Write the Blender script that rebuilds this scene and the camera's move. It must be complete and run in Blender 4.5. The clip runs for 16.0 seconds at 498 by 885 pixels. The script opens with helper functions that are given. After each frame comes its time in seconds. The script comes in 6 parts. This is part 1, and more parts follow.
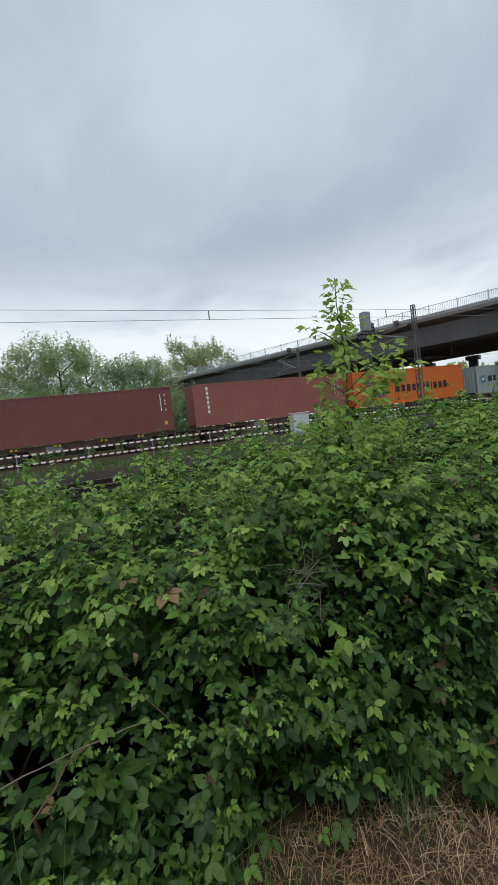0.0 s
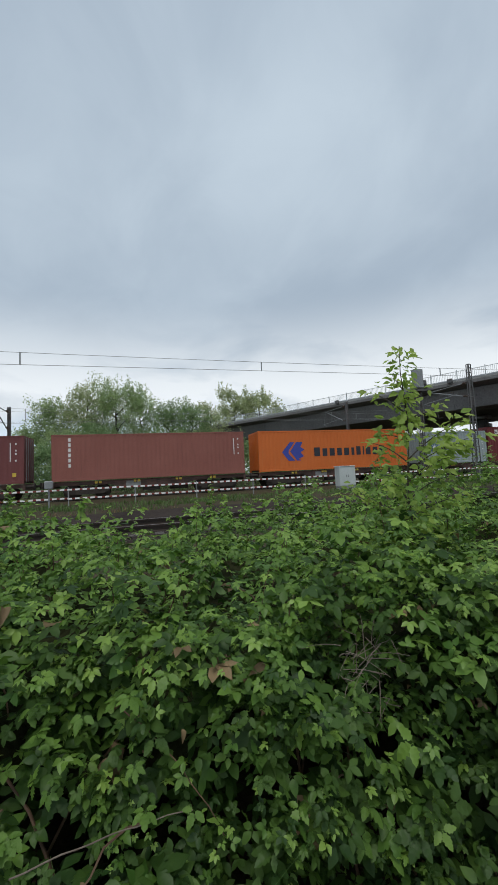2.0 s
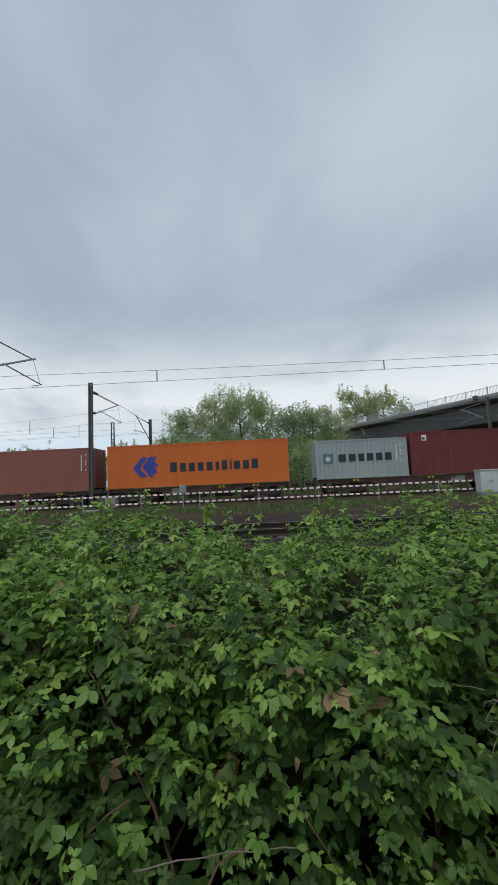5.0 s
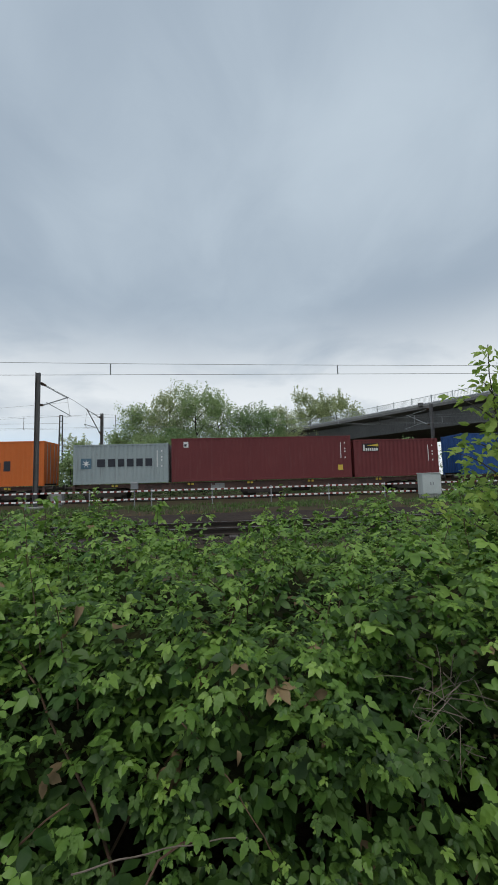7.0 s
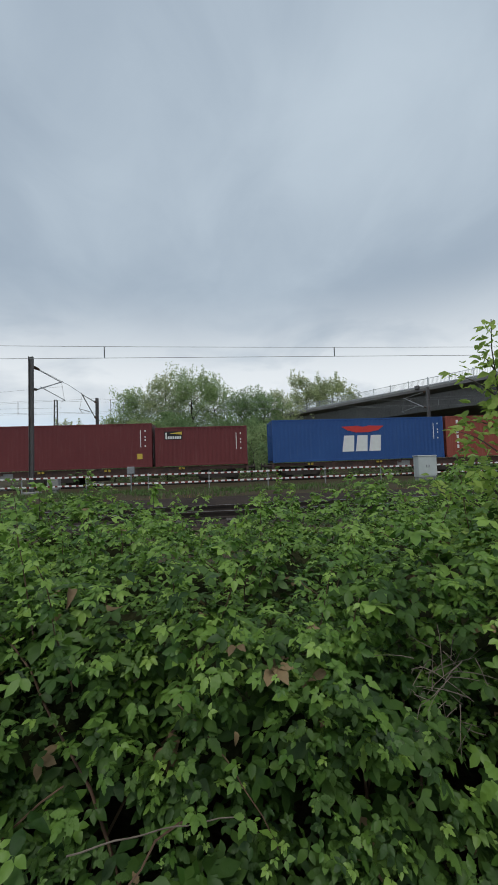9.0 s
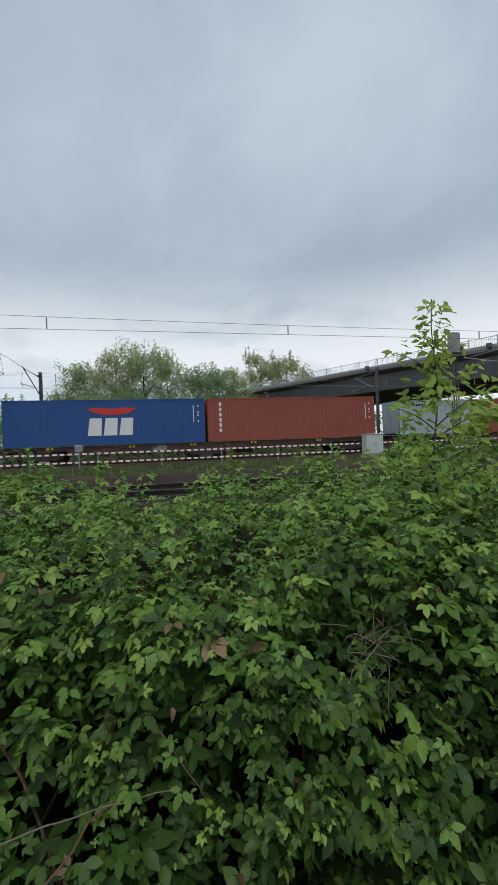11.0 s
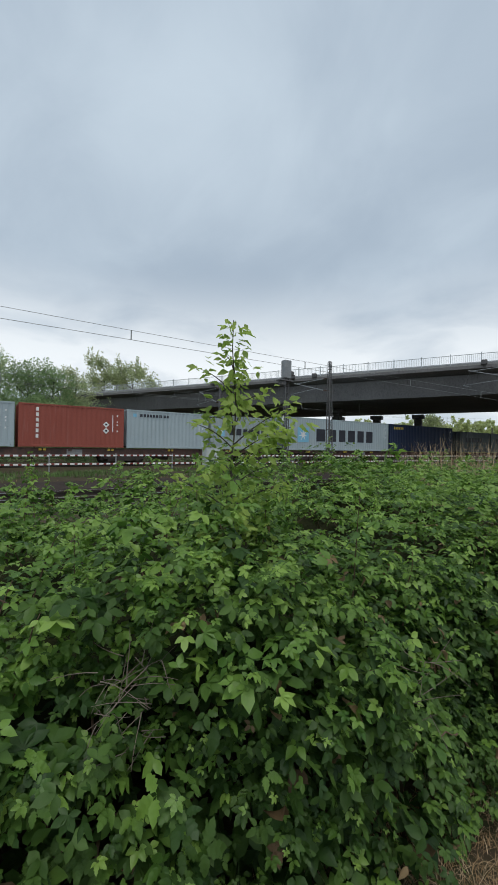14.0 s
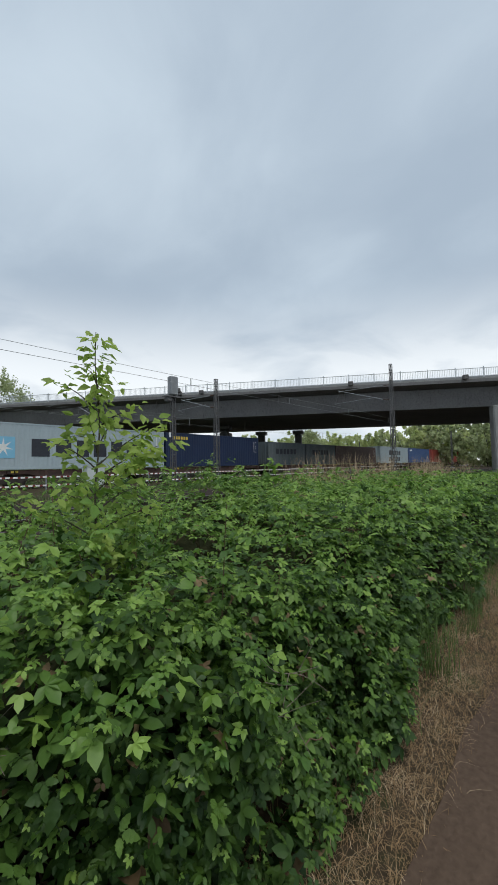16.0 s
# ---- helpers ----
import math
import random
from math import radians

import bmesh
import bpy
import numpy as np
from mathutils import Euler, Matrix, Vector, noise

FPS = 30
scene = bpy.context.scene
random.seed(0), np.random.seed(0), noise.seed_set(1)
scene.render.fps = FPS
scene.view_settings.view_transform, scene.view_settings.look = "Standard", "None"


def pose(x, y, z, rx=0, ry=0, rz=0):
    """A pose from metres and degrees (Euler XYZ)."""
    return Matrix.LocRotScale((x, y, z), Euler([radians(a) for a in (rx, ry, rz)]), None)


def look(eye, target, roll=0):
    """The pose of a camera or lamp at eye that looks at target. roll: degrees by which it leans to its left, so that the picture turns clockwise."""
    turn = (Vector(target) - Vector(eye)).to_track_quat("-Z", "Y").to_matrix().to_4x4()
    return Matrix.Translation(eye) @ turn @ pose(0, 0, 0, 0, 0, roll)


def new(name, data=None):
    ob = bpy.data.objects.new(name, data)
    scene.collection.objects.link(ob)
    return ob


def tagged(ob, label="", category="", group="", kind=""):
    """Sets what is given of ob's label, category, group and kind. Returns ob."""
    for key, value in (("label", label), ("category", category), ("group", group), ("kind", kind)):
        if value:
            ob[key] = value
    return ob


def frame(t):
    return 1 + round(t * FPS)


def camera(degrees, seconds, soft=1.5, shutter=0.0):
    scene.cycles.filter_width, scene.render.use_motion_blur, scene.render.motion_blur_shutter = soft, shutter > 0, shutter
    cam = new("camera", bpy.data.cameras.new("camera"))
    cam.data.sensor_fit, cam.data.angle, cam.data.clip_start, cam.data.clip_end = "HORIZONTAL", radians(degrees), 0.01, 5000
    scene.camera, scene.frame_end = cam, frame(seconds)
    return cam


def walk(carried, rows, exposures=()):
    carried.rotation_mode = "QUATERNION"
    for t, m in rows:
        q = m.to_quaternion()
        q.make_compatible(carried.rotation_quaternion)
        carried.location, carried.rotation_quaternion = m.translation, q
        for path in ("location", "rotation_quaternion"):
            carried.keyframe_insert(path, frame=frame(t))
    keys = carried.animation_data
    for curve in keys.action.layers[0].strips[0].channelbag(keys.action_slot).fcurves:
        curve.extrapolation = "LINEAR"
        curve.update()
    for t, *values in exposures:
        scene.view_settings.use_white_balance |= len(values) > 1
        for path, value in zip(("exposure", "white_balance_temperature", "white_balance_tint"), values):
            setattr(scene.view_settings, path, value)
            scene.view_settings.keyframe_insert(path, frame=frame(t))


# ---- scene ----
# ---------------------------------------------------------------- camera
cam = camera(64.1, 16.0, soft=1.6)
# seconds, x, y, z, yaw, pitch, roll
PATH = [
    (0.0, -0.521, -0.170, 0.817, -21.66, -3.00, -6.76),
    (0.5, -0.570, -0.150, 0.836, -18.55, -1.92, -4.67),
    (1.0, -0.473, -0.225, 0.850, -22.46, -0.60, -1.68),
    (1.5, -0.464, -0.260, 0.868, -24.84, 2.38, -1.39),
    (2.0, -0.588, -0.151, 0.890, -16.04, 4.29, -2.74),
    (2.5, -0.575, -0.088, 0.885, -7.50, 4.34, -2.87),
    (3.0, -0.532, -0.081, 0.902, -0.34, 5.49, -2.81),
    (3.4, -0.532, -0.082, 0.903, 1.20, 5.65, -2.75),
    (5.0, -0.540, -0.086, 0.904, 1.30, 5.72, -2.65),
    (5.5, -0.540, -0.087, 0.905, 0.08, 5.68, -2.50),
    (6.0, -0.537, -0.093, 0.907, -1.61, 5.59, -2.10),
    (6.5, -0.533, -0.112, 0.914, -3.64, 5.50, -1.79),
    (7.0, -0.532, -0.117, 0.915, -5.16, 5.29, -1.56),
    (7.5, -0.530, -0.096, 0.904, -5.75, 4.92, -1.78),
    (8.0, -0.522, -0.088, 0.900, -5.40, 4.38, -1.97),
    (10.5, -0.533, -0.029, 0.886, -8.74, 0.54, -2.18),
    (11.0, -0.476, -0.038, 0.885, -12.00, -0.37, -1.96),
    (11.5, -0.324, -0.081, 0.871, -16.67, -1.39, -2.32),
    (12.0, -0.300, -0.006, 0.896, -24.11, -0.11, -0.89),
    (12.5, -0.345, 0.075, 0.894, -27.24, 1.42, 0.93),
    (13.0, -0.371, 0.074, 0.892, -27.25, 2.39, 0.96),
    (13.5, -0.316, 0.065, 0.895, -29.85, 1.73, 1.02),
    (14.0, -0.201, -0.005, 0.901, -33.97, 0.93, 0.75),
    (14.5, -0.118, -0.081, 0.898, -38.38, 1.50, 0.27),
    (15.0, -0.116, -0.071, 0.906, -42.15, 2.41, 0.07),
    (15.5, -0.111, -0.052, 0.909, -45.93, 2.97, -0.28),
    (16.0, -0.106, -0.039, 0.912, -49.86, 3.24, -0.96),
]


def eye_pose(x, y, z, yaw, pitch, roll):
    return Matrix.Translation((x, y, z)) @ pose(0, 0, 0, 90 + pitch, 0, yaw) @ pose(0, 0, 0, 0, 0, roll)


walk(cam, [(row[0], eye_pose(*row[1:])) for row in PATH], exposures=((0.0, 0.12), (2.0, 0.03), (3.5, -0.04), (8.5, -0.08), (12.0, 0.0), (16.0, 0.12)))

# ---------------------------------------------------------------- sky and light
SUN_ELEVATION, SUN_AZIMUTH = 70.0, 200.0
world = bpy.data.worlds.new("overcast_sky")
scene.world = world
world.use_nodes = True
wn, wl = world.node_tree.nodes, world.node_tree.links
wn.clear()


def wnode(kind, **values):
    n = wn.new(kind)
    for key, v in values.items():
        n.inputs[key.replace("_", " ")].default_value = v
    return n


w_out = wn.new("ShaderNodeOutputWorld")
w_sky = wn.new("ShaderNodeTexSky")
w_sky.sky_type = "NISHITA"
w_sky.sun_disc = False
w_sky.sun_elevation, w_sky.sun_rotation = radians(SUN_ELEVATION), radians(SUN_AZIMUTH)
w_coord = wn.new("ShaderNodeTexCoord")
w_sep = wn.new("ShaderNodeSeparateXYZ")
wl.new(w_coord.outputs["Generated"], w_sep.inputs[0])
# cloud layer: project the direction onto a flat ceiling of cloud
w_up = wn.new("ShaderNodeMath")
w_up.operation = "MAXIMUM"
wl.new(w_sep.outputs["Z"], w_up.inputs[0])
w_up.inputs[1].default_value = 0.0
w_add = wn.new("ShaderNodeMath")
w_add.operation = "ADD"
wl.new(w_up.outputs[0], w_add.inputs[0])
w_add.inputs[1].default_value = 0.42
w_div = wn.new("ShaderNodeVectorMath")
w_div.operation = "DIVIDE"
w_comb = wn.new("ShaderNodeCombineXYZ")
for axis in range(3):
    wl.new(w_add.outputs[0], w_comb.inputs[axis])
wl.new(w_coord.outputs["Generated"], w_div.inputs[0])
wl.new(w_comb.outputs[0], w_div.inputs[1])
w_map = wn.new("ShaderNodeMapping")
w_map.inputs["Location"].default_value = (3.3, 1.9, 0)
w_map.inputs["Rotation"].default_value = (0, 0, radians(-20))
w_map.inputs["Scale"].default_value = (1.7, 1.25, 0.0)
wl.new(w_div.outputs[0], w_map.inputs[0])
w_big = wnode("ShaderNodeTexNoise", Scale=0.85, Detail=3.0, Roughness=0.45, Distortion=0.3)
w_fine = wnode("ShaderNodeTexNoise", Scale=2.6, Detail=5.0, Roughness=0.55, Distortion=0.5)
wl.new(w_map.outputs[0], w_big.inputs["Vector"])
wl.new(w_map.outputs[0], w_fine.inputs["Vector"])
w_mixn = wn.new("ShaderNodeMix")
w_mixn.inputs[0].default_value = 0.3
wl.new(w_big.outputs["Fac"], w_mixn.inputs[2])
wl.new(w_fine.outputs["Fac"], w_mixn.inputs[3])
w_ramp = wn.new("ShaderNodeValToRGB")
w_ramp.color_ramp.interpolation = "EASE"
w_ramp.color_ramp.elements[0].position, w_ramp.color_ramp.elements[0].color = 0.36, (0.395, 0.482, 0.580, 1)
w_ramp.color_ramp.elements[1].position, w_ramp.color_ramp.elements[1].color = 0.78, (0.580, 0.680, 0.772, 1)
# thinner cloud where the sun stands behind it
w_dot = wn.new("ShaderNodeVectorMath")
w_dot.operation = "DOT_PRODUCT"
wl.new(w_coord.outputs["Generated"], w_dot.inputs[0])
w_dot.inputs[1].default_value = (0.319, 0.684, 0.656)
w_thin = wn.new("ShaderNodeMapRange")
w_thin.interpolation_type = "SMOOTHSTEP"
w_thin.inputs["From Min"].default_value, w_thin.inputs["From Max"].default_value = 0.965, 1.0
w_thin.inputs["To Max"].default_value = 0.09
wl.new(w_dot.outputs["Value"], w_thin.inputs["Value"])
w_sum = wn.new("ShaderNodeMath")
w_sum.operation = "ADD"
wl.new(w_mixn.outputs[0], w_sum.inputs[0])
wl.new(w_thin.outputs[0], w_sum.inputs[1])
wl.new(w_sum.outputs[0], w_ramp.inputs[0])
# brighter broken cloud low over the horizon
w_low = wn.new("ShaderNodeMapRange")
w_low.interpolation_type = "SMOOTHSTEP"
w_low.inputs["From Min"].default_value, w_low.inputs["From Max"].default_value = 0.42, 0.17
wl.new(w_sep.outputs["Z"], w_low.inputs["Value"])
w_lowmap = wn.new("ShaderNodeMapping")
w_lowmap.inputs["Scale"].default_value = (2.2, 2.2, 6.0)
wl.new(w_coord.outputs["Generated"], w_lowmap.inputs[0])
w_puff = wnode("ShaderNodeTexNoise", Scale=1.5, Detail=5.0, Roughness=0.5, Distortion=0.3)
wl.new(w_lowmap.outputs[0], w_puff.inputs["Vector"])
w_puffr = wn.new("ShaderNodeMapRange")
w_puffr.inputs["From Min"].default_value, w_puffr.inputs["From Max"].default_value = 0.22, 0.52
wl.new(w_puff.outputs["Fac"], w_puffr.inputs["Value"])
w_fac = wn.new("ShaderNodeMath")
w_fac.operation = "MULTIPLY"
wl.new(w_low.outputs[0], w_fac.inputs[0])
wl.new(w_puffr.outputs[0], w_fac.inputs[1])
w_cloud = wn.new("ShaderNodeMix")
w_cloud.data_type = "RGBA"
wl.new(w_fac.outputs[0], w_cloud.inputs[0])
wl.new(w_ramp.outputs[0], w_cloud.inputs[6])
w_cloud.inputs[7].default_value = (0.90, 0.95, 0.985, 1)
# clear blue strip low in the west, below the broken cloud
w_strip = wn.new("ShaderNodeMapRange")
w_strip.interpolation_type = "SMOOTHSTEP"
w_strip.inputs["From Min"].default_value, w_strip.inputs["From Max"].default_value = 0.17, 0.06
w_strip.inputs["To Max"].default_value = 1.0
wl.new(w_sep.outputs["Z"], w_strip.inputs["Value"])
w_west = wn.new("ShaderNodeMapRange")
w_west.interpolation_type = "SMOOTHSTEP"
w_west.inputs["From Min"].default_value, w_west.inputs["From Max"].default_value = 0.45, -0.12
wl.new(w_sep.outputs["X"], w_west.inputs["Value"])
w_clear = wn.new("ShaderNodeMath")
w_clear.operation = "MULTIPLY"
wl.new(w_strip.outputs[0], w_clear.inputs[0])
wl.new(w_west.outputs[0], w_clear.inputs[1])
w_final = wn.new("ShaderNodeMix")
w_final.data_type = "RGBA"
wl.new(w_clear.outputs[0], w_final.inputs[0])
wl.new(w_cloud.outputs[2], w_final.inputs[6])
w_final.inputs[7].default_value = (0.64, 0.80, 0.95, 1)
w_bg1 = wnode("ShaderNodeBackground", Strength=1.0)
wl.new(w_final.outputs[2], w_bg1.inputs[0])
w_bg2 = wnode("ShaderNodeBackground", Strength=0.06)
wl.new(w_sky.outputs[0], w_bg2.inputs[0])
w_mix = wn.new("ShaderNodeMixShader")
w_mix.inputs[0].default_value = 0.93
wl.new(w_bg2.outputs[0], w_mix.inputs[1])
wl.new(w_bg1.outputs[0], w_mix.inputs[2])
wl.new(w_mix.outputs[0], w_out.inputs[0])

sun_data = bpy.data.lights.new("sun", "SUN")
sun_data.energy, sun_data.angle, sun_data.color = 1.6, radians(25), (1.0, 0.97, 0.93)
sun = new("sun", sun_data)
sa, se = radians(SUN_AZIMUTH), radians(SUN_ELEVATION)
sun.matrix_basis = look((math.sin(sa) * math.cos(se) * 50, math.cos(sa) * math.cos(se) * 50, math.sin(se) * 50), (0, 0, 0))


# ---------------------------------------------------------------- materials
def surface(name, a, b, rough=0.7, metal=0.0, scale=3.0, fine=40.0, bump=0.2, streak=None, island=0.0, piece=0.0,
            spec=0.4, stretch=(1, 1, 1), stain=None, stain_at=0.6):
    """Two base colours mixed by coarse and fine noise in object space; optional rust or dirt (stain), run-down streaks,
    and a variation from piece to piece."""
    m = bpy.data.materials.new(name)
    m.use_nodes = True
    nt = m.node_tree
    n, l = nt.nodes, nt.links
    p = n["Principled BSDF"]
    p.inputs["Roughness"].default_value = rough
    p.inputs["Metallic"].default_value = metal
    p.inputs["Specular IOR Level"].default_value = spec
    tc = n.new("ShaderNodeTexCoord")
    mp = n.new("ShaderNodeMapping")
    mp.inputs["Scale"].default_value = stretch
    l.new(tc.outputs["Object"], mp.inputs[0])
    n1 = n.new("ShaderNodeTexNoise")
    n1.inputs["Scale"].default_value, n1.inputs["Detail"].default_value = scale, 4
    n2 = n.new("ShaderNodeTexNoise")
    n2.inputs["Scale"].default_value, n2.inputs["Detail"].default_value = fine, 3
    l.new(mp.outputs[0], n1.inputs["Vector"])
    l.new(mp.outputs[0], n2.inputs["Vector"])
    mx = n.new("ShaderNodeMix")
    mx.inputs[0].default_value = 0.45
    l.new(n1.outputs["Fac"], mx.inputs[2])
    l.new(n2.outputs["Fac"], mx.inputs[3])
    mr = n.new("ShaderNodeMapRange")
    mr.inputs["From Min"].default_value, mr.inputs["From Max"].default_value = 0.32, 0.68
    l.new(mx.outputs[0], mr.inputs["Value"])
    fac = mr.outputs[0]
    if island or piece:
        g = n.new("ShaderNodeNewGeometry" if island else "ShaderNodeObjectInfo")
        k = n.new("ShaderNodeMix")
        k.inputs[0].default_value = island or piece
        l.new(fac, k.inputs[2])
        l.new(g.outputs["Random Per Island" if island else "Random"], k.inputs[3])
        fac = k.outputs[0]
    cm = n.new("ShaderNodeMix")
    cm.data_type = "RGBA"
    cm.inputs[6].default_value, cm.inputs[7].default_value = (*a, 1), (*b, 1)
    l.new(fac, cm.inputs[0])
    col = cm.outputs[2]
    for tint, lo, kind in ((stain, stain_at, "stain"), (streak, 0.6, "streak")):
        if tint:
            sm = n.new("ShaderNodeMapping")
            sm.inputs["Scale"].default_value = (7, 7, 0.5) if kind == "streak" else (1.3, 1.3, 1.3)
            l.new(tc.outputs["Object"], sm.inputs[0])
            sn = n.new("ShaderNodeTexNoise")
            sn.inputs["Scale"].default_value, sn.inputs["Detail"].default_value = 1.0 if kind == "streak" else 2.2, 6
            sn.inputs["Roughness"].default_value = 0.65
            l.new(sm.outputs[0], sn.inputs["Vector"])
            sr = n.new("ShaderNodeMapRange")
            sr.inputs["From Min"].default_value, sr.inputs["From Max"].default_value = lo - 0.04, lo + 0.14
            sr.inputs["To Max"].default_value = 0.75
            l.new(sn.outputs["Fac"], sr.inputs["Value"])
            sx = n.new("ShaderNodeMix")
            sx.data_type = "RGBA"
            l.new(sr.outputs[0], sx.inputs[0])
            l.new(col, sx.inputs[6])
            sx.inputs[7].default_value = (*tint, 1)
            col = sx.outputs[2]
    l.new(col, p.inputs["Base Color"])
    if bump:
        bp = n.new("ShaderNodeBump")
        bp.inputs["Strength"].default_value, bp.inputs["Distance"].default_value = bump, 0.02
        l.new(n2.outputs["Fac"], bp.inputs["Height"])
        l.new(bp.outputs[0], p.inputs["Normal"])
    return m


def foliage(name, dark, light, rough=0.45, through_light=0.3, spec=0.35):
    """Leaves: each island has a green of its own, some light passes through, wet gloss on top."""
    m = bpy.data.materials.new(name)
    m.use_nodes = True
    n, l = m.node_tree.nodes, m.node_tree.links
    p, out = n["Principled BSDF"], n["Material Output"]
    p.inputs["Roughness"].default_value, p.inputs["Specular IOR Level"].default_value = rough, spec
    g = n.new("ShaderNodeNewGeometry")
    tc = n.new("ShaderNodeTexCoord")
    ns = n.new("ShaderNodeTexNoise")
    ns.inputs["Scale"].default_value, ns.inputs["Detail"].default_value = 1.7, 3
    fn = n.new("ShaderNodeTexNoise")
    fn.inputs["Scale"].default_value, fn.inputs["Detail"].default_value = 60, 3
    l.new(tc.outputs["Object"], ns.inputs["Vector"])
    l.new(tc.outputs["Object"], fn.inputs["Vector"])
    a = n.new("ShaderNodeMath")
    a.operation = "MULTIPLY_ADD"
    l.new(g.outputs["Random Per Island"], a.inputs[0])
    a.inputs[1].default_value = 0.75
    b = n.new("ShaderNodeMath")
    b.operation = "MULTIPLY_ADD"
    l.new(ns.outputs["Fac"], b.inputs[0])
    b.inputs[1].default_value, b.inputs[2].default_value = 0.9, -0.45
    l.new(b.outputs[0], a.inputs[2])
    c = n.new("ShaderNodeMath")
    c.operation = "MULTIPLY_ADD"
    l.new(fn.outputs["Fac"], c.inputs[0])
    c.inputs[1].default_value = 0.35
    l.new(a.outputs[0], c.inputs[2])
    ramp = n.new("ShaderNodeValToRGB")
    ramp.color_ramp.elements[0].color, ramp.color_ramp.elements[0].position = (*dark, 1), 0.15
    ramp.color_ramp.elements[1].color, ramp.color_ramp.elements[1].position = (*light, 1), 1.0
    l.new(c.outputs[0], ramp.inputs[0])
    l.new(ramp.outputs[0], p.inputs["Base Color"])
    bp = n.new("ShaderNodeBump")
    bp.inputs["Strength"].default_value, bp.inputs["Distance"].default_value = 0.35, 0.004
    l.new(fn.outputs["Fac"], bp.inputs["Height"])
    l.new(bp.outputs[0], p.inputs["Normal"])
    tr = n.new("ShaderNodeBsdfTranslucent")
    l.new(ramp.outputs[0], tr.inputs[0])
    mx = n.new("ShaderNodeMixShader")
    mx.inputs[0].default_value = through_light
    l.new(p.outputs[0], mx.inputs[1])
    l.new(tr.outputs[0], mx.inputs[2])
    l.new(mx.outputs[0], out.inputs[0])
    return m


def striped(name, a, b, period):
    """Barrier boards painted in bands along their length."""
    m = surface(name, a, b, rough=0.5, bump=0.05)
    n, l = m.node_tree.nodes, m.node_tree.links
    tc, sx = n.new("ShaderNodeTexCoord"), n.new("ShaderNodeSeparateXYZ")
    l.new(tc.outputs["Object"], sx.inputs[0])
    md = n.new("ShaderNodeMath")
    md.operation = "MULTIPLY"
    md.inputs[1].default_value = 1 / period
    l.new(sx.outputs["X"], md.inputs[0])
    fr = n.new("ShaderNodeMath")
    fr.operation = "FRACT"
    l.new(md.outputs[0], fr.inputs[0])
    gt = n.new("ShaderNodeMath")
    gt.operation = "GREATER_THAN"
    gt.inputs[1].default_value = 0.60
    l.new(fr.outputs[0], gt.inputs[0])
    cm = n.new("ShaderNodeMix")
    cm.data_type = "RGBA"
    cm.inputs[6].default_value, cm.inputs[7].default_value = (*a, 1), (*b, 1)
    l.new(gt.outputs[0], cm.inputs[0])
    l.new(cm.outputs[2], n["Principled BSDF"].inputs["Base Color"])
    return m


M_SOIL = surface("soil", (0.036, 0.027, 0.017), (0.078, 0.058, 0.037), 0.9, scale=1.1, fine=22, bump=0.6, stain=(0.045, 0.060, 0.022), stain_at=0.52, spec=0.1)
M_PATH = surface("trodden_dirt", (0.060, 0.040, 0.028), (0.110, 0.076, 0.054), 0.9, scale=0.9, fine=30, bump=0.5, spec=0.12)
M_BALLAST = surface("ballast", (0.019, 0.014, 0.012), (0.056, 0.043, 0.036), 0.95, scale=0.7, fine=9, bump=1.0, spec=0.12)
M_STONE = surface("ballast_stone", (0.028, 0.022, 0.020), (0.085, 0.070, 0.062), 0.95, scale=4, fine=25, island=0.6)
M_RAIL = surface("rail_steel", (0.030, 0.023, 0.019), (0.062, 0.048, 0.040), 0.6, 0.4, scale=2, fine=30, bump=0.1)
M_RAILTOP = surface("rail_running_face", (0.32, 0.32, 0.33), (0.50, 0.50, 0.52), 0.28, 1.0, scale=2, fine=30, bump=0.02)
M_SLEEPER = surface("sleeper_concrete", (0.055, 0.048, 0.042), (0.11, 0.098, 0.088), 0.9, scale=3, fine=30, bump=0.4, piece=0.4)
M_CONCRETE = surface("bridge_concrete", (0.125, 0.121, 0.120), (0.215, 0.210, 0.206), 0.9, scale=0.22, fine=6, bump=0.3,
                     streak=(0.075, 0.071, 0.069), stretch=(1, 1, 1))
M_PALECONC = surface("pale_concrete", (0.22, 0.22, 0.21), (0.34, 0.335, 0.32), 0.9, scale=0.6, fine=12, bump=0.3, streak=(0.12, 0.115, 0.11))
M_GALV = surface("galvanised_steel", (0.20, 0.21, 0.215), (0.34, 0.35, 0.355), 0.55, 0.3, scale=2, fine=30, bump=0.05)
M_DARKSTEEL = surface("weathered_dark_steel", (0.085, 0.084, 0.084), (0.155, 0.150, 0.146), 0.65, 0.15, scale=1.5, fine=30, bump=0.1, stain=(0.10, 0.06, 0.04))
M_RAILPAINT = surface("bridge_railing_paint", (0.44, 0.47, 0.48), (0.58, 0.61, 0.62), 0.5, 0.1, scale=1, fine=20, bump=0.05)
M_CABINET = surface("grey_cabinet_paint", (0.46, 0.50, 0.48), (0.56, 0.60, 0.58), 0.45, 0.0, scale=1.5, fine=25, bump=0.03, streak=(0.34, 0.36, 0.34))
M_WIRE = surface("copper_wire", (0.20, 0.21, 0.21), (0.30, 0.31, 0.30), 0.5, 0.3, bump=0)
M_INSUL = surface("brown_insulator", (0.06, 0.035, 0.025), (0.10, 0.06, 0.04), 0.3, 0.0, bump=0)
M_STRIPE = striped("red_white_boards", (0.82, 0.82, 0.80), (0.20, 0.035, 0.028), 0.36)
